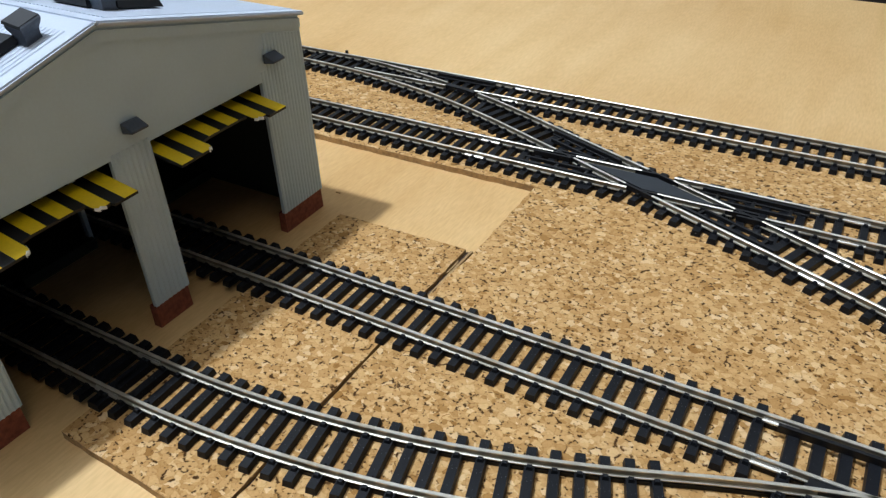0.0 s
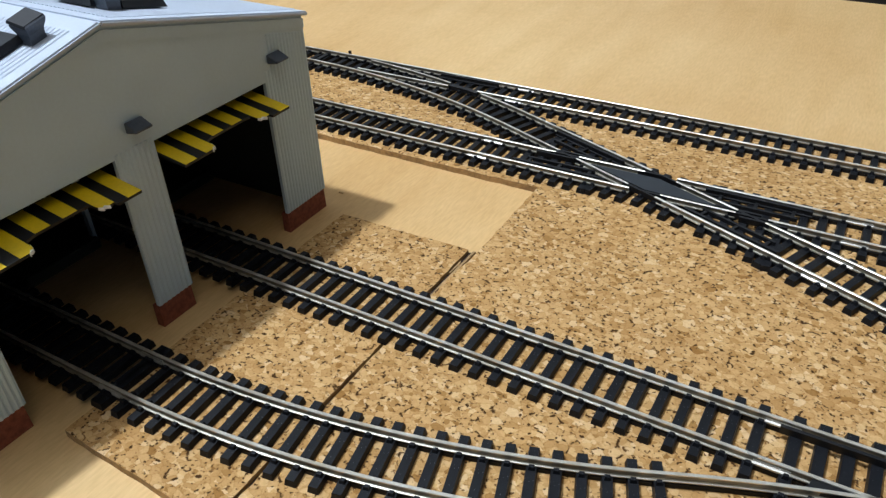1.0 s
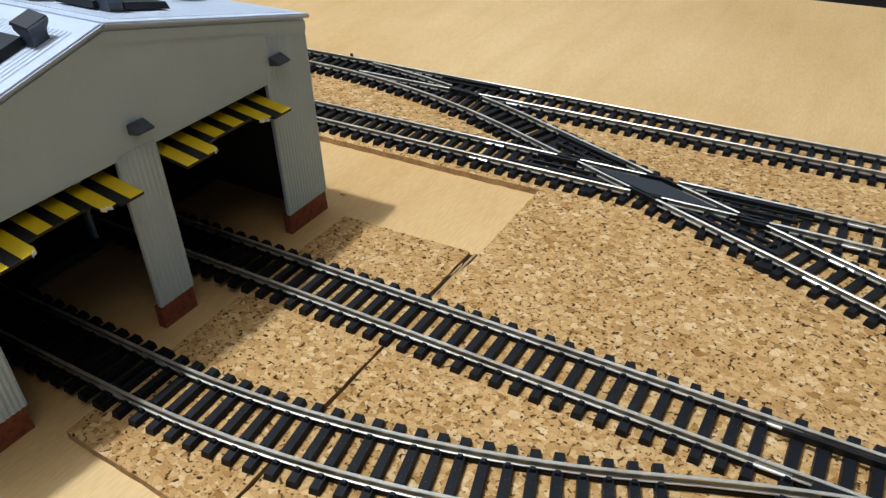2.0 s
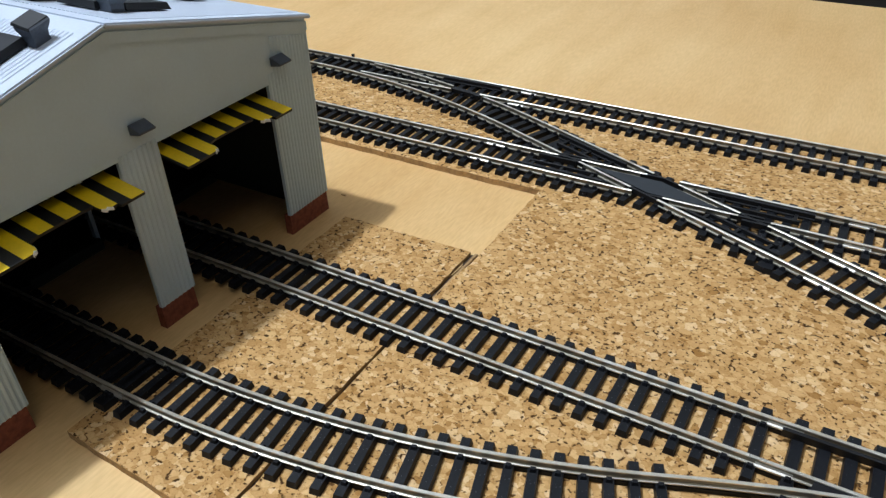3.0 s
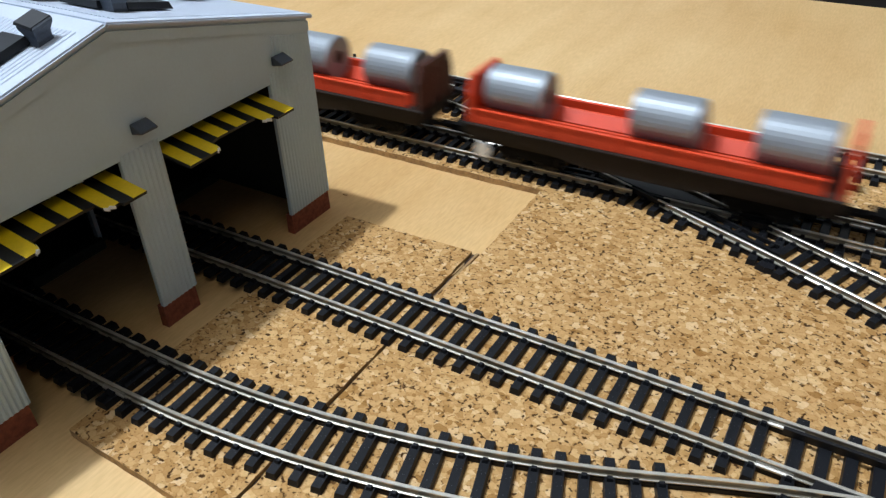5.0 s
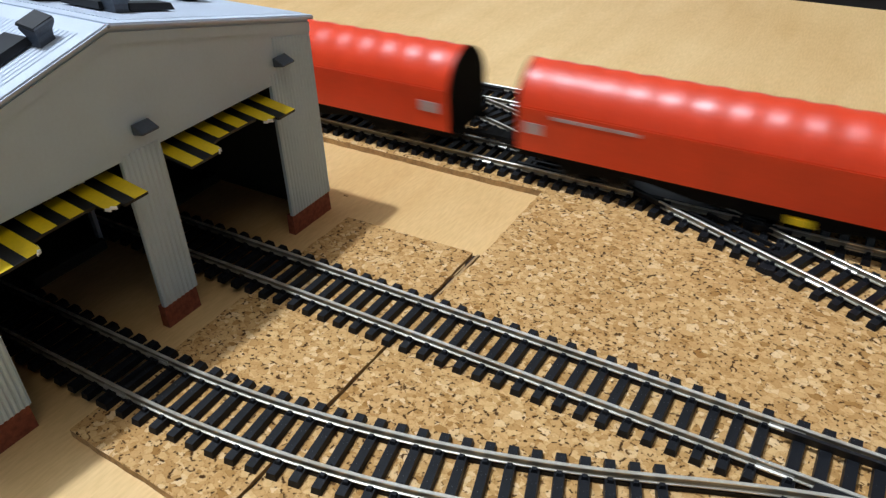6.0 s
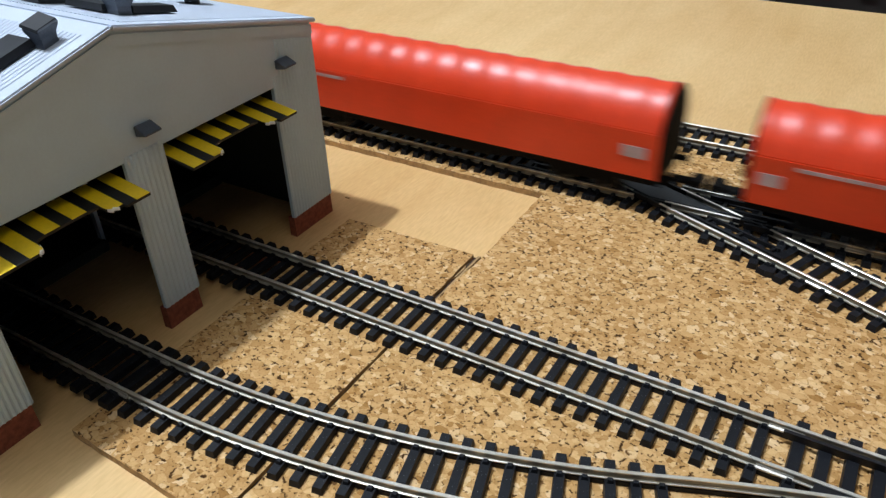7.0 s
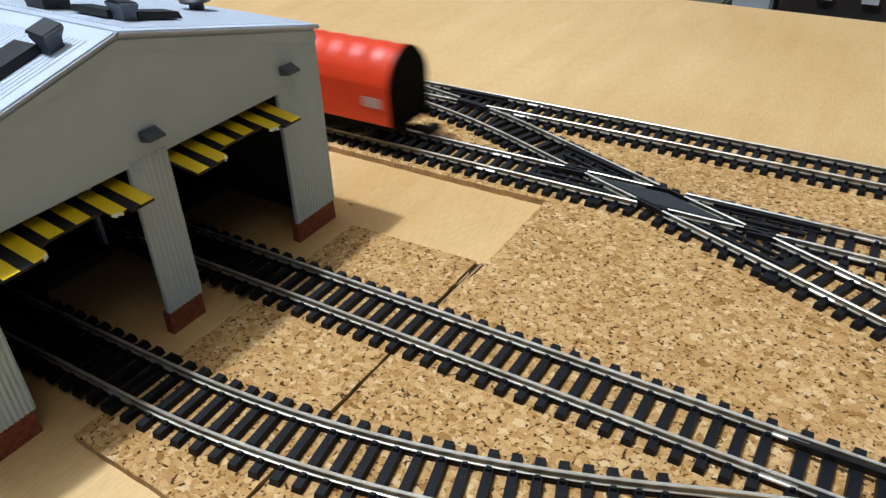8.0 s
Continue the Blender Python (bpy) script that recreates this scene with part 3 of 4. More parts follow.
    x0, y0 = cx, cy
    x1, y1 = road(-arm, 0)
    if math.hypot(x1 - x0, y1 - y0) > 3:
        lay(e, line_path(x0, y0, x1, y1), 2.0)
    e2 = thing("track", (0, 0, 0), "straight crossover track leading off the diamond crossing", "track", "crossover tracks")
    x0, y0 = road(arm, 0)
    x1, y1 = road(arm + 170, 0)
    lay(e2, line_path(x0, y0, x1, y1), 2.0, (4, 13))
    for o in (-half, half):
        joiner(e2, *road(arm, o), -TURN)
        joiner(n1, xc + arm, Y_N + o, 0)
        joiner(n0, xc - arm, Y_N + o, 0)


build_tracks()


# ---- engine shed ----
SX, Y_APEX, Z_APEX, Z_EAVE, Y_R = -202.5, 140.2, 109.4, 87.2, 229.8
Y_L = 2 * Y_APEX - Y_R
DEPTH = 270.0
COLS = ((50.6, 77.9), (132.4, 148.5), (204.2, 229.8))
Z_LINTEL = 68.5


def roof_z(y, lift=0.0):
    return Z_APEX - abs(y - Y_APEX) * (Z_APEX - Z_EAVE) / (Y_R - Y_APEX) + lift


def build_shed():
    s = thing("engine_shed", (SX, Y_APEX, 0), "pale grey two road plastic engine shed with corrugated cladding", "engine shed")

    def local(bm):
        bmesh.ops.translate(bm, verts=bm.verts[:], vec=(-SX, -Y_APEX, 0))
        return bm
    # front: three columns and the gable over the two doorways
    pts = [(Y_L, 9.2), (Y_L, Z_EAVE), (Y_APEX, Z_APEX), (Y_R, Z_EAVE), (Y_R, 9.2), (COLS[2][0], 9.2), (COLS[2][0], Z_LINTEL), (COLS[1][1], Z_LINTEL), (COLS[1][1], 9.2),
           (COLS[1][0], 9.2), (COLS[1][0], Z_LINTEL), (COLS[0][1], Z_LINTEL), (COLS[0][1], 9.2)]
    part("front_wall", local(prisms((pts, "x", SX - 1.6, SX))), SHED_WALL, s)
    for a, b in COLS:
        bm = bmesh.new()
        n = int((b - a) / 1.8)
        w = (b - a) / n
        for i in range(n):
            y = a + (i + 0.5) * w
            z1 = (min(roof_z(y - 1), roof_z(y + 1)) - 6) if b - a > 20 else Z_LINTEL + 1.5
            if b - a > 20 and (y - Y_APEX) * (1 if a > Y_APEX else -1) < abs((COLS[2][0] + 4) - Y_APEX):
                z1 = Z_LINTEL + 4
            prism(bm, [(SX, y - w * 0.36), (SX + 0.28, y - w * 0.2), (SX + 0.42, y), (SX + 0.28, y + w * 0.2), (SX, y + w * 0.36)], "z", 9.3, z1)
        part("corrugation", local(bm), SHED_WALL, s)
        bm = boxes((SX - 3.4, SX + 0.2, a - 0.6, b - 0.9, 0, 9.2), taper=0.15)
        part("brick_plinth", local(bm), BRICK, s, "dark red moulded brick plinth")
    # raised rim under the roof edge
    for sg in (-1, 1):
        ye = Y_R if sg > 0 else Y_L
        part("verge_trim", local(prisms(([(ye, Z_EAVE - 1.0), (Y_APEX, Z_APEX - 1.0), (Y_APEX, Z_APEX - 4.6), (ye, Z_EAVE - 4.6)], "x", SX, SX + 0.6))), SHED_WALL, s)
    # sides and back
    for n, y0, y1 in (("side_wall", Y_R - 3, Y_R), ("side_wall", Y_L, Y_L + 3)):
        part(n, local(boxes((SX - DEPTH, SX - 1.6, y0, y1, 0, Z_EAVE))), SHED_WALL, s)
    part("back_wall", local(prisms(([(Y_L + 3, 0), (Y_L + 3, Z_EAVE), (Y_APEX, Z_APEX - 0.6), (Y_R - 3, Z_EAVE), (Y_R - 3, 0)], "x", SX - DEPTH, SX - DEPTH + 3))), SHED_WALL, s)
    # added lining: the unlit inside is given by its dark colour
    part("shade_lining", local(prisms(([(Y_L + 3.1, 0.2), (Y_L + 3.1, Z_EAVE - 1.2), (Y_APEX, Z_APEX - 1.4), (Y_R - 3.1, Z_EAVE - 1.2), (Y_R - 3.1, 0.2),
                                        (Y_R - 4.2, 0.2), (Y_R - 4.2, Z_EAVE - 2.4), (Y_APEX, Z_APEX - 2.6), (Y_L + 4.2, Z_EAVE - 2.4), (Y_L + 4.2, 0.2)], "x", SX - DEPTH + 3.2, SX - 1.7))), SHED_SHADE, s, "added lining of walls and roof, dark for the shade inside")
    # inside: added floor sheet, dark for the shade, behind a low cross beam between the tracks, and a post on it
    x_in = -268.0
    part("shade_floor", local(boxes((SX - DEPTH + 4, x_in - 6, Y_L + 5, Y_R - 5, 0.0, 1.2))), SHED_SHADE, s, "added floor sheet, dark for the shade deep in the shed")
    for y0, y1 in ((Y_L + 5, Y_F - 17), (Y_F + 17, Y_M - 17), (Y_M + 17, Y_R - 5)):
        part("cross_beam", local(boxes((x_in - 6, x_in, y0, y1, 0, 5.0), bevel=0.4)), SHED_SHADE, s, "dark cross beam on the shed floor")
    part("inner_post", local(boxes((x_in - 5, x_in - 2.4, 156.2, 158.0, 1.2, 70.0))), SHED_WALL, s, "grey post inside the shed")
    # roof slopes
    for sg in (-1, 1):
        ye = Y_APEX + sg * (Y_R - Y_APEX + 2.5)
        pts = [(Y_APEX, roof_z(Y_APEX) + 0.05), (ye, roof_z(ye) + 0.05), (ye, roof_z(ye) + 1.8), (Y_APEX, roof_z(Y_APEX) + 1.8)]
        slope = part("roof_slope", local(prisms((pts, "x", SX - DEPTH - 2, SX + 1.6), bevel=0.55)), SHED_ROOF, s, "pale bluish white roof slope")
        bm = bmesh.new()
        x = SX - 4.5
        ya, yb = Y_APEX + sg * 7.0, Y_APEX + sg * (Y_R - Y_APEX + 1.0)
        while x > SX - DEPTH + 4:
            prism(bm, [(x - 0.9, roof_z(ya) + 1.75), (x - 0.62, roof_z(ya) + 2.12), (x + 0.62, roof_z(ya) + 2.12), (x + 0.9, roof_z(ya) + 1.75)], "y", ya, yb)
            x -= 2.05
        for v in bm.verts:
            v.co.z += roof_z(v.co.y) - roof_z(ya)
        o = part("roof_ribs", local(bm), SHED_ROOF, slope)
    # door valances: striped boards hanging forward from the lintels
    for a, b in ((COLS[1][1], COLS[2][0]), (COLS[0][1], COLS[1][0])):
        valance(s, a, b)
    for y in (210.0, 142.4, 71.0):
        shed_lamp(s, y)


def valance(s, a, b):
    """Seen from the side: a nearly level board from behind the lintel to 11 mm before it."""
    px, pz = 18.2, -2.8
    a, b = a + 0.3, b - 2.0
    ln = math.hypot(px, pz)
    nx, nz = -pz / ln, px / ln

    def on(y, k, lift):
        return (k * px + nx * lift - 6.0, y - Y_APEX, Z_LINTEL - 4.2 + k * pz + nz * lift)
    rng = random.Random(int(a))
    m = 6
    pitch = (b - a - 0.4) / (m - 1 + 0.55)
    # reach of the board at each stripe, and of the black after it: the middle is broken away
    reach = [1.0, 0.985, 0.66, 0.66, 0.90, 1.0]
    steps = [(a, 1.0)]
    for i in range(m):
        y0 = a + 0.25 + i * pitch
        y1 = y0 + pitch * 0.55
        if i == 1:
            steps += [(y1 - 2.0, 0.99), (y1 - 1.2, 0.93), (y1 - 0.4, 0.95), (y1 + 0.3, 0.84), (y1 + 0.6, 0.70)]
        elif i == 4:
            steps += [(y0 - 0.3, 0.68), (y0 + 0.2, 0.84), (y0 + 1.2, 0.90), (y0 + 2.2, 0.87), (y0 + 3.0, 0.93), (y1, 0.92), (y1 + 0.5, 1.0)]
        else:
            steps += [(y0, reach[i]), (y1, reach[i])]
    steps.append((b, 1.0))
    bm = bmesh.new()
    loft(bm, [[on(y, 0, -0.5), on(y, k, -0.5), on(y, k, 0.5), on(y, 0, 0.5)] for y, k in steps])
    v = part("door_valance", bm, BLACK, s, "black and yellow striped board over the doorway, broken along its edge")

    def edge(y):
        for (ya, ka), (yb, kb) in zip(steps, steps[1:]):
            if ya <= y <= yb and yb > ya:
                return ka + (kb - ka) * (y - ya) / (yb - ya)
        return 1.0
    for i in range(m):
        y0 = a + 0.25 + i * pitch
        y1 = y0 + pitch * 0.55
        cuts = sorted([y0, y1] + [y for y, k in steps if y0 + 0.05 < y < y1 - 0.05])
        bm = bmesh.new()
        loft(bm, [[on(y, 0.0, 0.5), on(y, edge(y), 0.5), on(y, edge(y), 0.62), on(y, 0.0, 0.62)] for y in cuts])
        part("stripe", bm, YELLOW, v, "yellow painted stripe")
        if i in (1, 4):
            ya, yb = (y1 - 2.2, y1 + 0.35) if i == 1 else (y0 + 0.3, y0 + 3.3)
            torn = [(ya + (yb - ya) * q / 6, 0.012 + rng.uniform(0.0, 0.045)) for q in range(7)]
            bm = bmesh.new()
            loft(bm, [[on(y, edge(y) - 0.02, -0.45), on(y, edge(y) + w, -0.45), on(y, edge(y) + w * 0.7, 0.5), on(y, edge(y) - 0.01, 0.56)] for y, w in torn])
            part("chip", bm, WHITE, v, "torn bare white plastic")


def shed_lamp(s, y):
    bm = bmesh.new()
    y -= Y_APEX
    prism(bm, [(0.2, 78.6), (0.9, 78.7), (5.4, 76.6), (5.3, 75.9), (0.2, 75.0)], "y", y - 3.4, y + 3.4)
    bmesh.ops.bevel(bm, geom=bm.edges[:], offset=0.2, segments=2, affect="EDGES")
    part("wall_lamp", bm, VENT_GREY, s, "dark grey wedge shaped lamp housing")


def roof_vent(x, y, label, wings):
    """A flared grey block on the roof with flat black boards running out from it: each (x0, x1, y0, y1)."""
    v = thing("roof_vent", (x, y, roof_z(y) + 1.75), label, "roof vent", "shed roof vents")
    fall = -(Z_APEX - Z_EAVE) / (Y_R - Y_APEX) * (1 if y > Y_APEX else -1)
    bm = bmesh.new()
    loft(bm, [[(sx * w, sy * w * 0.9, z + sy * w * 0.9 * fall * k) for sx, sy in ((-1, -1), (1, -1), (1, 1), (-1, 1))]
              for w, z, k in ((3.3, -0.9, 1), (2.8, 1.6, 1), (2.9, 3.2, 1), (3.7, 5.0, 1), (3.9, 6.0, 1), (3.5, 6.4, 1))])
    part("block", bm, VENT_GREY, v)
    bm = bmesh.new()
    box(bm, -4.4, 3.6, -3.8, 3.6, 6.3, 7.1, 0.25)
    for q in bm.verts:
        q.co.z += q.co.y * fall * 1.1 - 0.12 * q.co.x
    part("lid", bm, VENT_BLACK, v, "thin tilted black lid")
    for x0, x1, y0, y1 in wings:
        bm = bmesh.new()
        box(bm, x0, x1, y0, y1, 1.0, 3.4, 0.7)
        for q in bm.verts:
            q.co.z += q.co.y * fall
        part("board", bm, VENT_BLACK, v, "matt black louvre board")
    return v


build_shed()


def build_roof_fittings():
    roof_vent(-222.0, 159.5, "grey flared roof vent with black boards on the shed roof", [(-22, -2.5, -4.5, 4.5), (-6, 3, 3.0, 21)])
    roof_vent(-213.8, 126.2, "grey flared roof vent with a black board, near the roof edge", [(-13, -1.0, -34, -2.5)])
    w = thing("roof_cowl", (-248.5, 213.0, roof_z(213.0) + 1.75), "black mushroom shaped roof cowl", "roof cowl", "shed roof vents")
    bm = bmesh.new()
    lathe(bm, 0, 0, [(3.0, -1.2), (3.0, 3.6), (6.4, 4.0), (6.6, 5.0), (4.6, 6.6), (1.5, 7.4)])
    part("cowl", bm, VENT_BLACK, w)
    c = thing("chimney_block", (-257.0, 156.0, roof_z(156.0) + 1.75), "black flared block on the shed roof", "roof vent", "shed roof vents")
    bm = bmesh.new()
    loft(bm, [[(-a, -a, z), (a, -a, z), (a, a, z), (-a, a, z)] for a, z in ((5.0, -1.0), (5.0, 2.5), (6.0, 9.5), (6.2, 11.0))])
    part("block", bm, VENT_BLACK, c)


build_roof_fittings()


# ---- beyond the board ----
def build_distance():
    c = thing("cabinet", (250, 830, -900), "dark brown wooden cabinet with small pale labels behind the board", "cabinet")
    part("body", boxes((-345, 600, -150, 220, 0, 985)), DARK_WOOD, c)
    for x in range(8):
        part("label_holder", boxes((-318 + x * 33, -306 + x * 33, -153, -150.2, 905, 914)), BOX_GREY, c, "small pale grey label")
    part("plinth", boxes((-340, 595, -158, -150, 0, 60)), DARK_WOOD, c)
    b = thing("storage_box", (-114, 760, -900), "tall pale grey storage box behind the board", "box")
    part("body", boxes((-18, 14, -80, 120, 0, 960), bevel=2), BOX_GREY, b)
    d = thing("storage_crate", (-190, 760, -900), "dark olive storage crate behind the board", "box")
    part("body", boxes((-60, 52, -90, 120, 0, 893), bevel=2), worn("olive_paint", (0.06, 0.06, 0.035), 0.6), d)


build_distance()

# ---- train ----
Z_RAIL = 8.0
RED = worn("hood_red", (0.70, 0.047, 0.009), 0.36, vary=0.12, relief=0.00001, rough_vary=0.06)
ORANGE = worn("wagon_orange", (0.74, 0.062, 0.016), 0.5, vary=0.15)
BROWN = worn("wagon_brown", (0.020, 0.014, 0.010), 0.7, vary=0.45, spec=0.25)
UNDER = worn("underframe_black", (0.006, 0.0055, 0.005), 0.8, vary=0.4, spec=0.08)
WHEEL = worn("wheel_steel", (0.022, 0.020, 0.019), 0.5, 0.3, vary=0.3)
COIL = worn("coil_silver", (0.33, 0.36, 0.385), 0.52, 0.5, vary=0.10, grain=300, stretch=(0.1, 1, 1))
LOCO_GREY = worn("loco_side_grey", (0.155, 0.162, 0.145), 0.45, vary=0.12)
LOCO_LIGHT = worn("loco_band_grey", (0.285, 0.295, 0.29), 0.42, vary=0.1)
LOCO_ROOF = worn("loco_roof_grey", (0.125, 0.155, 0.158), 0.36, vary=0.12)
LOCO_LINE = worn("loco_brown_line", (0.10, 0.05, 0.025), 0.6)
GLASS = worn("dark_cab_glass", (0.008, 0.011, 0.014), 0.2, vary=0.1, relief=0, spec=0.25)
CAB_YELLOW = worn("cab_yellow", (0.92, 0.52, 0.006), 0.4, vary=0.08)
DECAL = worn("pale_lettering", (0.46, 0.33, 0.32), 0.5)


def wheelset(t, x, r):
    bm = bmesh.new()
    for y in (-8.6, 8.6):
        tube(bm, x, y - 1.3, r, r, 2.6, "y", 20)
    for y in (-7.3, 6.6):
        tube(bm, x, y, r, r + 0.9, 0.7, "y", 20)
    tube(bm, x, -12, r, 1.1, 24, "y", 10)
    part("wheelset", bm, WHEEL, t, "dark steel wheelset")


def bogie(t, x0, x1, axles, r, z_top):
    bm = bmesh.new()
    for y in (-13.2, 11.6):
        prism(bm, [(x0, r + 2.5), (x0 + 4, r + 4.5), (x1 - 4, r + 4.5), (x1, r + 2.5), (x1 - 2, r - 0.5), (x0 + 2, r - 0.5)], "y", y, y + 1.6)
        for a in axles:
            box(bm, a - 2.4, a + 2.4, y - 0.5, y + 2.0, r - 2.2, r + 2.6, 0.3)
            box(bm, a + 3.2, a + 6.0, y - 0.3, y + 1.9, r - 1.5, r + 4.0, 0.3)
    box(bm, (x0 + x1) / 2 - 5, (x0 + x1) / 2 + 5, -11.6, 11.6, r + 1.5, z_top)
    b = part("bogie", bm, UNDER, t)
    for a in axles:
        wheelset(b, a, r)


def buffers(t, x, sg, z=13.0):
    for y in (-11.4, 11.4):
        bm = bmesh.new()
        tube(bm, x, y, z, 1.3, sg * 4.0, "x", 12)
        tube(bm, x + sg * 4.0, y, z, 3.0, sg * 0.9, "x", 16)
        part("buffer", bm, UNDER, t)
    bm = bmesh.new()
    box(bm, min(x, x + sg * 13), max(x, x + sg * 13), -2.4, 2.4, z - 5.2, z - 3.8)
    box(bm, min(x + sg * 9, x + sg * 16), max(x + sg * 9, x + sg * 16), -4.5, 4.5, z - 5.0, z - 2.0, 0.4)
    part("coupling", bm, UNDER, t, "black tension hook coupling")


def section(table):
    """Half width at a height, by straight steps."""
    def width(z):
        for (z0, w0), (z1, w1) in zip(table, table[1:]):
            if z <= z1:
                return w0 + (w1 - w0) * max(0.0, (z - z0) / (z1 - z0))
        return table[-1][1]
    return width


LOCO_W = section([(15, 17.6), (20, 18.2), (30, 18.2), (37, 17.7), (40, 17.0), (42, 16.2), (44.5, 14.8), (46.5, 12.9), (48.5, 10.0), (49.8, 7.0), (50.8, 3.6), (51.3, 0.5)])
LOCO_LEN = 246.0
NOSE = [(0.0, 33.5), (0.8, 34.8), (2.0, 38.6), (3.6, 43.6), (5.6, 47.2), (8.5, 50.0), (12.5, 52.3), (18.0, 53.5), (24.0, 54.0)]


def loco_top(x):
    d = min(x, LOCO_LEN - x)
    for (a, za), (b, zb) in zip(NOSE, NOSE[1:]):
        if d <= b:
            return za + (zb - za) * max(0.0, d - a) / (b - a)
    return 54.0


def loco_point(x, z, side):
    """z counts as on the full section; over the noses it is pressed down under the curved roof."""
    top = loco_top(x)
    d = min(x, LOCO_LEN - x)
    w = LOCO_W(z) * (1 - 0.10 * max(0.0, 1 - d / 4.0) ** 2)
    zz = z if z <= 33.5 else 33.5 + (z - 33.5) * (top - 33.5) / (51.3 - 33.5)
    return (x, side * w, zz)


def roof_at(y):
    """Height of the roof over its middle, y to the side."""
    y = abs(y)
    for (w0, z0), (w1, z1) in zip(((0.0, 54.0), (3.6, 53.42), (7.0, 52.27), (10.0, 50.78)), ((3.6, 53.42), (7.0, 52.27), (10.0, 50.78), (12.9, 48.4))):
        if y <= w1:
            return z0 + (z1 - z0) * (y - w0) / (w1 - w0)
    return 48.4


def loco_skin(bm, x0, x1, z0, z1, side, lift=0.35, nx=2, nz=4):
    """A thin curved panel laid on the body."""
    rows = []
    for h in (0.0, lift):
        grid = []
        for i in range(nx + 1):
            x = x0 + (x1 - x0) * i / nx
            col = []
            for k in range(nz + 1):
                z = z0 + (z1 - z0) * k / nz
                px, py, pz = loco_point(x, z, side)
                lean = min(1.0, max(0.0, (z - 37) / 12))
                col.append(bm.verts.new((px, py + side * h * (1 - 0.6 * lean), pz + h * lean)))
            grid.append(col)
        rows.append(grid)
    lo, hi = rows
    for i in range(nx):
        for k in range(nz):
            bm.faces.new((hi[i][k], hi[i + 1][k], hi[i + 1][k + 1], hi[i][k + 1]))
    for i in range(nx):
        bm.faces.new((lo[i][0], lo[i + 1][0], hi[i + 1][0], hi[i][0]))
        bm.faces.new((lo[i][nz], hi[i][nz], hi[i + 1][nz], lo[i + 1][nz]))
    for k in range(nz):
        bm.faces.new((lo[0][k], hi[0][k], hi[0][k + 1], lo[0][k + 1]))
        bm.faces.new((lo[nx][k], lo[nx][k + 1], hi[nx][k + 1], hi[nx][k]))


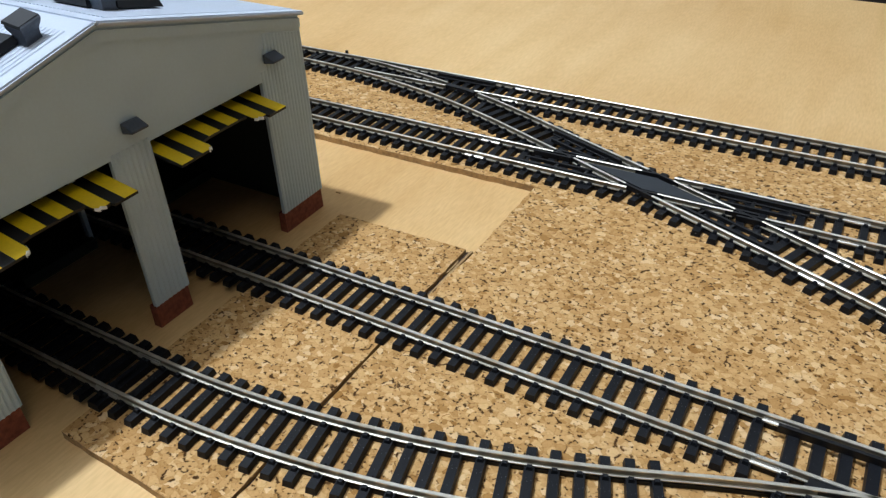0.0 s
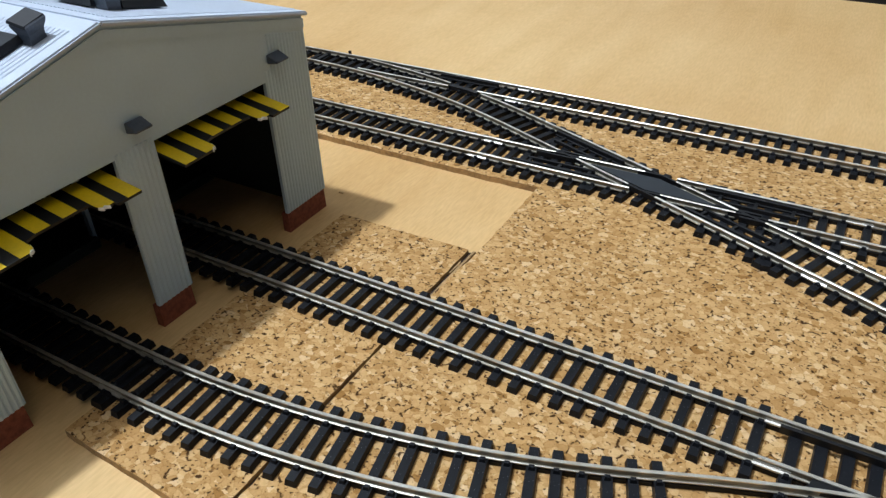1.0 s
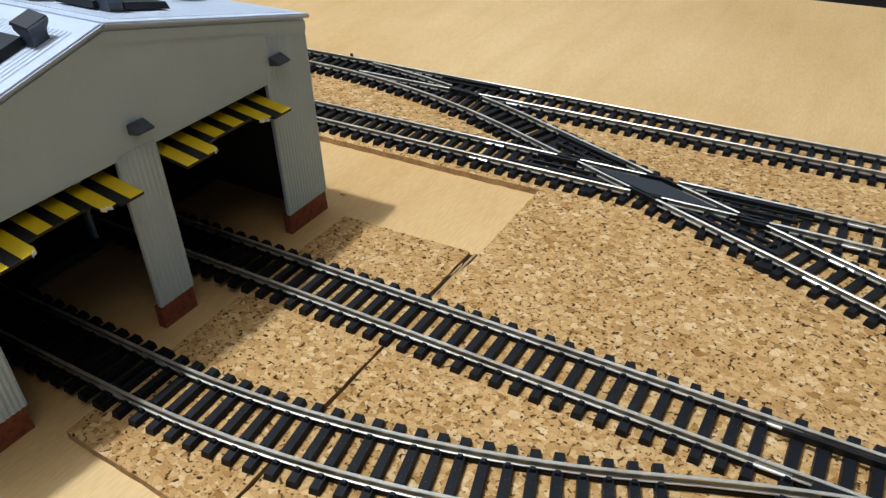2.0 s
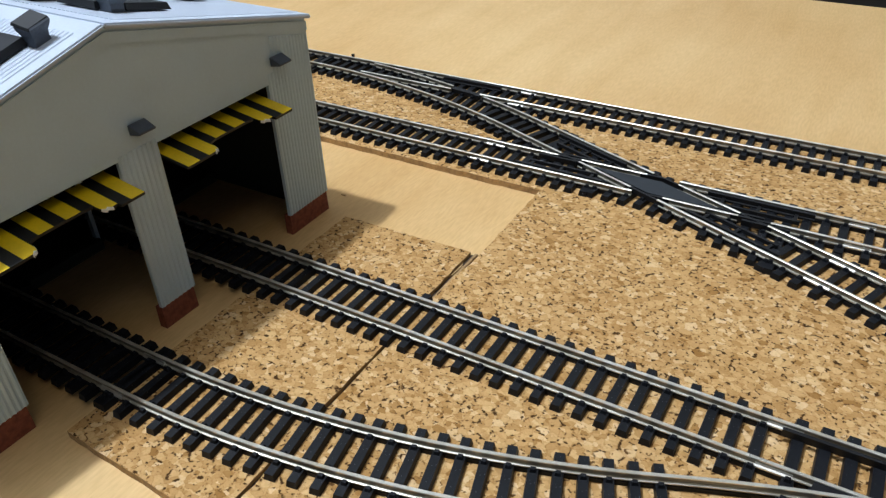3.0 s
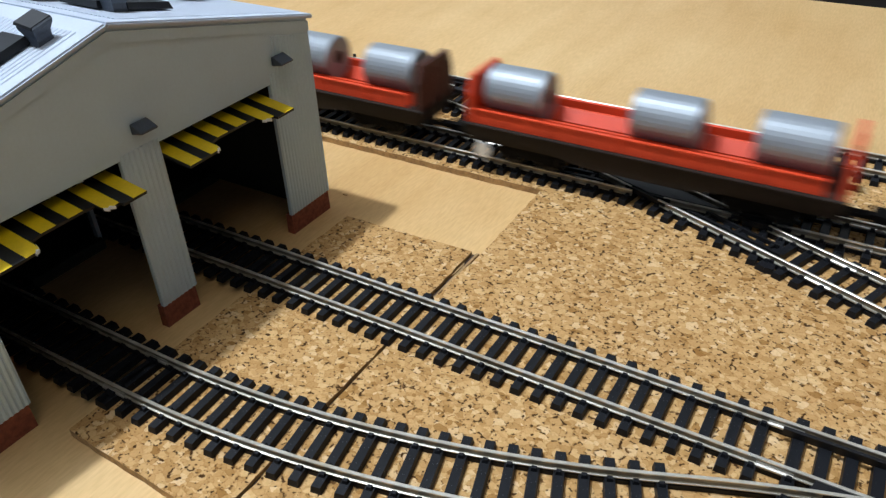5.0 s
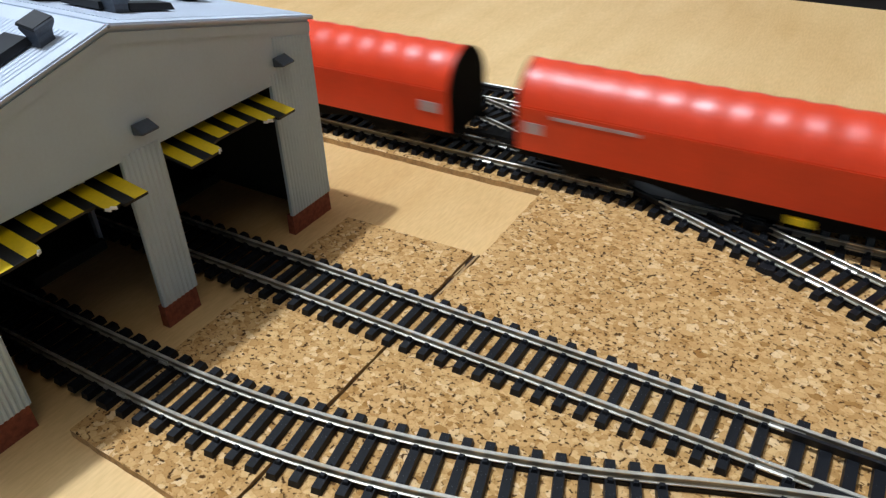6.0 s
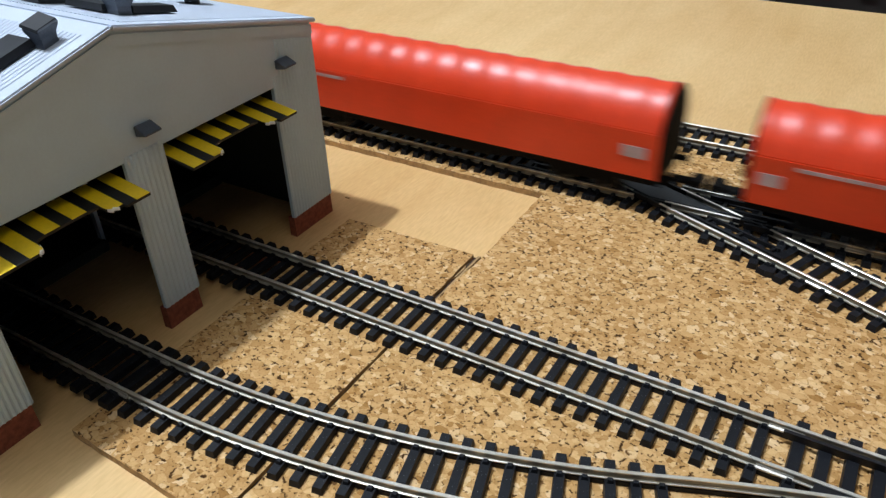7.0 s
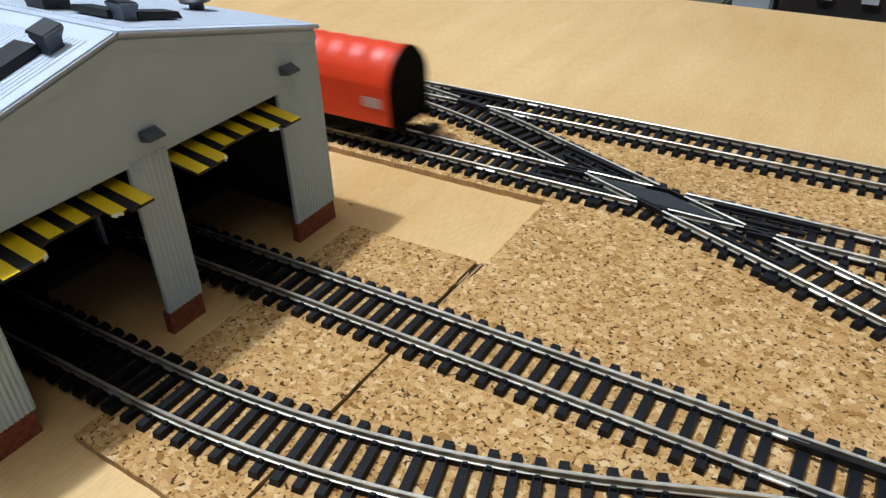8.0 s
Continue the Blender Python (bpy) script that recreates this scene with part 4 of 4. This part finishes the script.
def build_loco():
    t = thing("diesel_locomotive", (0, 0, 0), "grey model diesel locomotive with yellow ends and dark windows", "locomotive")
    xs = [0, 0.8, 2, 3.6, 5.6, 8.5, 12.5, 18, 24, 60, 100, 150, 190]
    xs = xs + [LOCO_LEN - x for x in (24, 18, 12.5, 8.5, 5.6, 3.6, 2, 0.8, 0)]
    zs = [16.5, 20, 26, 30, 33.5, 37, 40]
    bm = bmesh.new()
    loft(bm, [[loco_point(x, z, -1) for z in zs] + [loco_point(x, z, 1) for z in reversed(zs)] for x in xs])
    part("body", bm, LOCO_GREY, t)
    zr = [39.8, 41, 42.5, 44, 45.5, 47, 48.5, 49.8, 50.8, 51.3]
    bm = bmesh.new()
    loft(bm, [[loco_point(x, z, -1) for z in zr] + [loco_point(x, z, 1) for z in reversed(zr)] for x in xs])
    part("roof", bm, LOCO_ROOF, t, "blue grey rounded roof", smooth=True)
    for side in (-1, 1):
        bm = bmesh.new()
        loco_skin(bm, 29, LOCO_LEN - 29, 33.6, 38.9, side, 0.22, 8, 3)
        part("side_band", bm, LOCO_LIGHT, t, "lighter grey band along the side")
        bm = bmesh.new()
        loco_skin(bm, 30, 164, 39.0, 39.8, side, 0.55, 8, 1)
        part("cantrail_line", bm, LOCO_LINE, t, "thin brown line under the roof")
        for x0, x1 in ((34.5, 55), (57, 71), (73.5, 87.5), (90, 110.5), (113, 134), (136.5, 163)):
            bm = bmesh.new()
            loco_skin(bm, x0, x1, 40.1, 47.2, side, 0.12, 1, 6)
            g = part("grille", bm, UNDER, t, "dark side grille with grey louvres")
            bm = bmesh.new()
            for k in range(6):
                z = 40.3 + k * 1.16
                loco_skin(bm, x0, x1, z, z + 0.82, side, 0.5, 1, 1)
            part("louvre", bm, LOCO_ROOF, g, "grey louvres")
        for x0, x1 in ((165, 190.6), (191.6, 216.5)):
            bm = bmesh.new()
            loco_skin(bm, x0, x1, 39.6, 44.6, side, 0.45, 1, 3)
            part("upper_grille", bm, GLASS, t, "dark upper side window")
        for x0, x1 in ((168, 190.5), (194, 215.5)):
            bm = bmesh.new()
            loco_skin(bm, x0, x1, 29.6, 37.8, side, 0.45, 1, 3)
            part("side_window", bm, GLASS, t, "dark side window")
        bm = bmesh.new()
        loco_skin(bm, 164.5, 217, 38.4, 39.3, side, 0.9, 4, 1)
        part("pale_rail", bm, LOCO_LIGHT, t, "pale rail between the windows")
        bm = bmesh.new()
        loco_skin(bm, 69.5, 91, 31.8, 33.6, side, 0.22, 2, 1)
        part("side_band", bm, LOCO_LIGHT, t, "lighter grey tab under the band")
        for x0, x1, d0, d1 in ((3.4, 19.6, 20.6, 27.2), (LOCO_LEN - 19.6, LOCO_LEN - 3.4, LOCO_LEN - 27.2, LOCO_LEN - 20.6)):
            bm = bmesh.new()
            loco_skin(bm, x0, x1, 34.6, 42.6, side, 0.4, 4, 4)
            part("cab_window", bm, GLASS, t, "dark cab side window")
            # door recess is not cut in; its shade is a raised black panel
            bm = bmesh.new()
            loco_skin(bm, d0, d1, 17.0, 41.5, side, 0.4, 1, 6)
            part("cab_door", bm, UNDER, t, "flat black panel for the shaded cab door recess")
            bm = bmesh.new()
            for x in (d0 - 0.5, d1 + 0.5):
                loco_skin(bm, x - 0.25, x + 0.25, 18, 38, side, 1.0, 1, 4)
            part("handrail", bm, LOCO_LIGHT, t, "pale grey handrail")
        bm = bmesh.new()
        loco_skin(bm, 0.4, 3.2, 33.5, 42.0, side, 0.4, 3, 4)
        part("cab_pillar", bm, CAB_YELLOW, t, "yellow corner pillar of the cab")
        bm = bmesh.new()
        loco_skin(bm, 31.5, 34.5, 25.8, 28.0, side, 0.3, 1, 1)
        part("plate", bm, LOCO_LIGHT, t, "small pale plate")
    for e, sg in ((0.0, -1), (LOCO_LEN, 1)):
        rings = []
        for dx in (7.4, -0.6):
            w = [loco_point(abs(e - max(dx, 0.0)), z, 1)[1] + 0.25 for z in (15, 20, 26, 30, 33.4)]
            if dx < 0:
                w = [q - 0.7 for q in w]
            rings.append([(e - sg * dx, -q, z) for q, z in zip(w, (15, 20, 26, 30, 33.4))] + [(e - sg * dx, q, z) for q, z in reversed(list(zip(w, (15, 20, 26, 30, 33.4))))])
        bm = bmesh.new()
        loft(bm, rings)
        part("cab_end", bm, CAB_YELLOW, t, "warning yellow cab end")
        # windscreen: two dark panes on the raked front
        for y0, y1 in ((-15.6, -0.7), (0.7, 15.6)):
            bm = bmesh.new()
            p0, p1 = (e - sg * 0.3, 34.6), (e - sg * 3.4, 43.6)
            vs = [bm.verts.new(c) for c in ((p0[0], y0, p0[1]), (p0[0], y1, p0[1]), (p1[0], y1 * 0.9, p1[1]), (p1[0], y0 * 0.9, p1[1]),
                                            (p0[0] + sg * 0.5, y0, p0[1] + 0.2), (p0[0] + sg * 0.5, y1, p0[1] + 0.2), (p1[0] + sg * 0.5, y1 * 0.9, p1[1] + 0.2), (p1[0] + sg * 0.5, y0 * 0.9, p1[1] + 0.2))]
            for f in ((0, 1, 2, 3), (4, 5, 6, 7), (0, 1, 5, 4), (1, 2, 6, 5), (2, 3, 7, 6), (3, 0, 4, 7)):
                bm.faces.new([vs[i] for i in f])
            part("windscreen", bm, GLASS, t, "dark windscreen pane")
        buffers(t, e, sg, 12.5)
        part("buffer_beam", boxes((min(e, e - sg * 4), max(e, e - sg * 4), -15.5, 15.5, 9.0, 15.0)), UNDER, t)
    for x in (183, 206):
        bm = bmesh.new()
        rings = []
        for r, up in ((8.4, -0.8), (8.4, 0.3), (7.8, 0.45), (4.0, 0.45), (0.3, 0.45)):
            rings.append([(x + r * math.cos(a), r * math.sin(a), roof_at(r * math.sin(a)) + up) for a in [2 * math.pi * i / 28 for i in range(28)]])
        loft(bm, rings)
        part("roof_fan", bm, UNDER, t, "dark round roof fan", smooth=False)
    for x, r in ((81, 4.2), (126, 2.6), (160, 2.6)):
        bm = bmesh.new()
        lathe(bm, x, -3.0, [(r, 51.8), (r, 54.2), (r * 0.5, 54.8)])
        part("roof_dome", bm, LOCO_ROOF, t)
    for x0, x1 in ((92, 116), (132, 152)):
        part("roof_hatch", boxes((x0, x1, -6, 6, 52.0, 54.2), taper=0.3), LOCO_ROOF, t)
    part("underframe", boxes((4, LOCO_LEN - 4, -14.5, 14.5, 13, 16.8)), UNDER, t)
    part("fuel_tank", boxes((92, 152, -15, 15, 3.5, 13), bevel=0.8), UNDER, t)
    bogie(t, 16, 78, (26, 47, 68), 6.6, 13)
    bogie(t, LOCO_LEN - 78, LOCO_LEN - 16, (LOCO_LEN - 68, LOCO_LEN - 47, LOCO_LEN - 26), 6.6, 13)
    return t


HOOD_W = section([(12.9, 17.0), (33.6, 17.4), (34.2, 17.1), (37.5, 16.0), (40.5, 14.5), (44, 11.7), (46.8, 8.3), (48.9, 4.4), (50, 0.6)])
HOOD_LEN = 219.0


def build_hood_wagon(box_at):
    t = thing("hood_wagon", (0, 0, 0), "red steel carrier wagon with ribbed rounded hood and black ends", "wagon", "red hood wagons")
    n = 16
    zs = [12.9, 20, 26, 33.6]
    part_z = [33.4, 34.2, 35.5, 37.5, 39, 40.5, 42.3, 44, 45.5, 46.8, 48, 48.9, 49.5, 50]
    bm = bmesh.new()
    loft(bm, [[(x, -HOOD_W(z), z) for z in zs] + [(x, HOOD_W(z), z) for z in reversed(zs)] for x in (0.0, HOOD_LEN)])
    part("side_skirt", bm, RED, t, "flat red lower side")
    bm = bmesh.new()
    rings = []
    steps = n * 6
    for i in range(steps + 1):
        x = HOOD_LEN * i / steps
        k = 1 + 0.040 * abs(math.cos(math.pi * i / 6)) ** 3
        ring = [(x, -HOOD_W(z) * (1 + (k - 1) * min(1, (z - 33.4) / 7)) + 0.35, 33.4 + (z - 33.4) * k) for z in part_z]
        rings.append(ring + [(x, -y, z) for x, y, z in reversed(ring)])
    loft(bm, rings)
    part("hood", bm, RED, t, "glossy red ribbed hood", smooth=True)
    for x0, x1 in ((-0.9, 0.1), (HOOD_LEN - 0.1, HOOD_LEN + 0.9)):
        zz = [11.9] + zs[1:] + part_z
        bm = bmesh.new()
        loft(bm, [[(x, -HOOD_W(z) * 1.012, z + 0.5) for z in zz] + [(x, HOOD_W(z) * 1.012, z + 0.5) for z in reversed(zz)] for x in (x0, x1)])
        part("end_wall", bm, UNDER, t, "black end wall")
    for side in (-1, 1):
        y0, y1 = sorted((side * 17.1, side * 17.6))
        rows = [("label_panel", 4.0, 12.5, 21.8, 27.0), ("label_panel", HOOD_LEN - 16, HOOD_LEN - 5.5, 21.8, 27.0)]
        for nm, x0, x1, z0, z1 in rows:
            part(nm, boxes((x0, x1, y0, y1, z0, z1)), DECAL, t, "pale grey label panel")
        for x0, x1 in ((17, 31), (32, 42.5), (43.6, 56)):
            part("lettering_bar", boxes((x0, x1, y0, y1, 30.2, 31.7)), DECAL, t, "pale bar of lettering")
    part("chassis", boxes((-1, HOOD_LEN + 1, -15.5, 15.5, 9.5, 12.3)), UNDER, t)
    bm = bmesh.new()
    for y in (-15.0, 13.8):
        prism(bm, [(60, 9.4), (HOOD_LEN - 60, 9.4), (HOOD_LEN - 82, 6.0), (82, 6.0)], "y", y, y + 1.2)
    part("truss", bm, UNDER, t)
    if box_at:
        part("brake_box", boxes((box_at, box_at + 9, -16.6, -12, 5.8, 9.6), bevel=0.5), YELLOW, t, "small yellow brake box")
    bogie(t, 18, 52, (25, 45), 6.0, 9.5)
    bogie(t, HOOD_LEN - 52, HOOD_LEN - 18, (HOOD_LEN - 45, HOOD_LEN - 25), 6.0, 9.5)
    for x, sg in ((-1.0, -1), (HOOD_LEN + 1.0, 1)):
        buffers(t, x, sg, 12.0)
    return t


COIL_LEN = 163.0


def build_coil_wagon(end_mat, end_label, label, handwheel=False):
    t = thing("coil_wagon", (0, 0, 0), label, "wagon", "coil wagons")
    L = COIL_LEN
    part("chassis", boxes((0, L, -15, 15, 11.0, 18.6)), BROWN, t, "dirty brown chassis")
    bm = bmesh.new()
    for y in (-15.6, 14.4):
        prism(bm, [(-1, 18.8), (L + 1, 18.8), (L + 1, 15.0), (L - 34, 13.6), (L - 60, 9.4), (60, 9.4), (34, 13.6), (-1, 15.0)], "y", y - (0.8 if y < 0 else 0), y + (1.2 if y < 0 else 2.0))
    part("sole_bar", bm, BROWN, t, "brown fish-bellied sole bar")
    for y0, y1 in ((-17.6, -14.8), (14.8, 17.6)):
        part("running_board", boxes((-1.5, L + 1.5, y0, y1, 18.8, 19.6), bevel=0.2), BROWN, t)
    for side in (-1, 1):
        bm = bmesh.new()
        pts = [(side * 15.4, 19.7), (side * 15.0, 25.6), (side * 15.6, 25.9), (side * 15.6, 26.5), (side * 13.6, 26.5), (side * 13.6, 19.7)]
        prism(bm, pts, "x", 3, L - 8)
        ch = part("side_channel", bm, ORANGE, t, "orange side channel")
        for x in (40, 72, 105, 130):
            y0, y1 = sorted((side * 15.1, side * 16.0))
            part("stanchion", boxes((x, x + 1.2, y0, y1, 19.8, 26.0)), ORANGE, ch)
        bm = bmesh.new()
        prism(bm, [(side * 11.0, 19.0), (side * 9.2, 25.0), (side * 7.8, 25.0), (side * 3.5, 20.2), (side * 3.5, 19.0)], "x", 3.2, L - 8.2)
        part("cradle", bm, ORANGE, t, "orange cradle rail")
    # deck in the dark chassis brown: shade between the coils put into its colour
    part("deck", boxes((1, L - 1, -15, 15, 18.6, 19.0)), BROWN, t)
    for x0, x1 in ((0, 2.6), (L - 2.6, L)):
        bm = bmesh.new()
        prism(bm, [(-15.8, 19.4), (-15.8, 33), (-12.5, 41.5), (12.5, 41.5), (15.8, 33), (15.8, 19.4)], "x", x0, x1)
        e = part("end_wall", bm, end_mat, t, end_label)
        bm = boxes(*[(x0 - 0.7 if x0 == 0 else x1, x0 if x0 == 0 else x1 + 0.7, y - 0.8, y + 0.8, 19.4, 37) for y in (-9, 0, 9)])
        part("rib", bm, end_mat, e)
    if handwheel:
        bm = bmesh.new()
        tube(bm, 9.0, -17.6, 7.6, 3.8, 1.0, "y", 20)
        part("brake_wheel", bm, WHITE, t, "white round brake wheel")
    bogie(t, 14, 46, (21, 39), 6.0, 11.2)
    bogie(t, L - 46, L - 14, (L - 39, L - 21), 6.0, 11.0)
    for x, sg in ((0, -1), (L, 1)):
        buffers(t, x, sg, 12.5)
    return t


def build_coil():
    c = thing("steel_coil", (0, 0, 0), "silver steel coil lying lengthwise in its wagon cradle", "steel coil", "steel coils")
    bm = bmesh.new()
    prof = [(0.0, 3.4), (0.0, 10.3), (0.6, 10.9), (27.8, 10.9), (28.4, 10.3), (28.4, 3.4)]
    loft(bm, [[(x - 14.2, r * math.cos(2 * math.pi * i / 36), r * math.sin(2 * math.pi * i / 36)) for i in range(36)] for x, r in prof + prof[:1]], cap=False)
    part("coil", bm, COIL, c)
    # solid black plug: gives the shade of the open bore by colour
    bm = bmesh.new()
    tube(bm, -13.6, 0, 0, 3.38, 27.2, "x", 24)
    part("core", bm, UNDER, c, "black plug for the shade in the coil bore")
    return c


LOCO = build_loco()
COILERS = [build_coil_wagon(worn("weathered_red_brown", (0.085, 0.030, 0.020), 0.65, vary=0.4), "weathered red brown end wall", "coil wagon with orange channels and weathered brown ends"),
           build_coil_wagon(ORANGE, "orange end wall", "coil wagon with orange channels and orange ends", True)]
HOODS = [build_hood_wagon(118.5)]
HOODS.append(copy_thing(HOODS[0], Matrix.Identity(4)))
HOODS += [build_hood_wagon(0.0), build_hood_wagon(86.0)]
COILS = [build_coil()]
for _ in range(5):
    COILS.append(copy_thing(COILS[0], Matrix.Identity(4)))

# the train's way: seconds, and how far its nose has come past x = 0, to the west
TRAIN = ((0, -1226), (1, -865), (2, -504), (3, -142), (3.5, 40), (4, 223), (4.316, 340), (4.6, 456), (4.881, 568), (5.3, 746), (5.835, 975), (6.445, 1229), (7.082, 1481), (7.4, 1608), (7.729, 1739), (8, 1847))


def motions():
    def run(ob, offset, z=Z_RAIL):
        walk(ob, [(t, pose((offset - s) * MM, Y_N * MM, z * MM)) for t, s in TRAIN])
    run(LOCO, 0)
    for i, w in enumerate(COILERS):
        front = (272, 461)[i]
        run(w, front)
        for j, x in enumerate((20.5, 89.5, 140.5)):
            run(COILS[3 * i + j], front + x, Z_RAIL + 32.4)
    for i, w in enumerate(HOODS):
        run(w, 656 + i * 254.5)


motions()
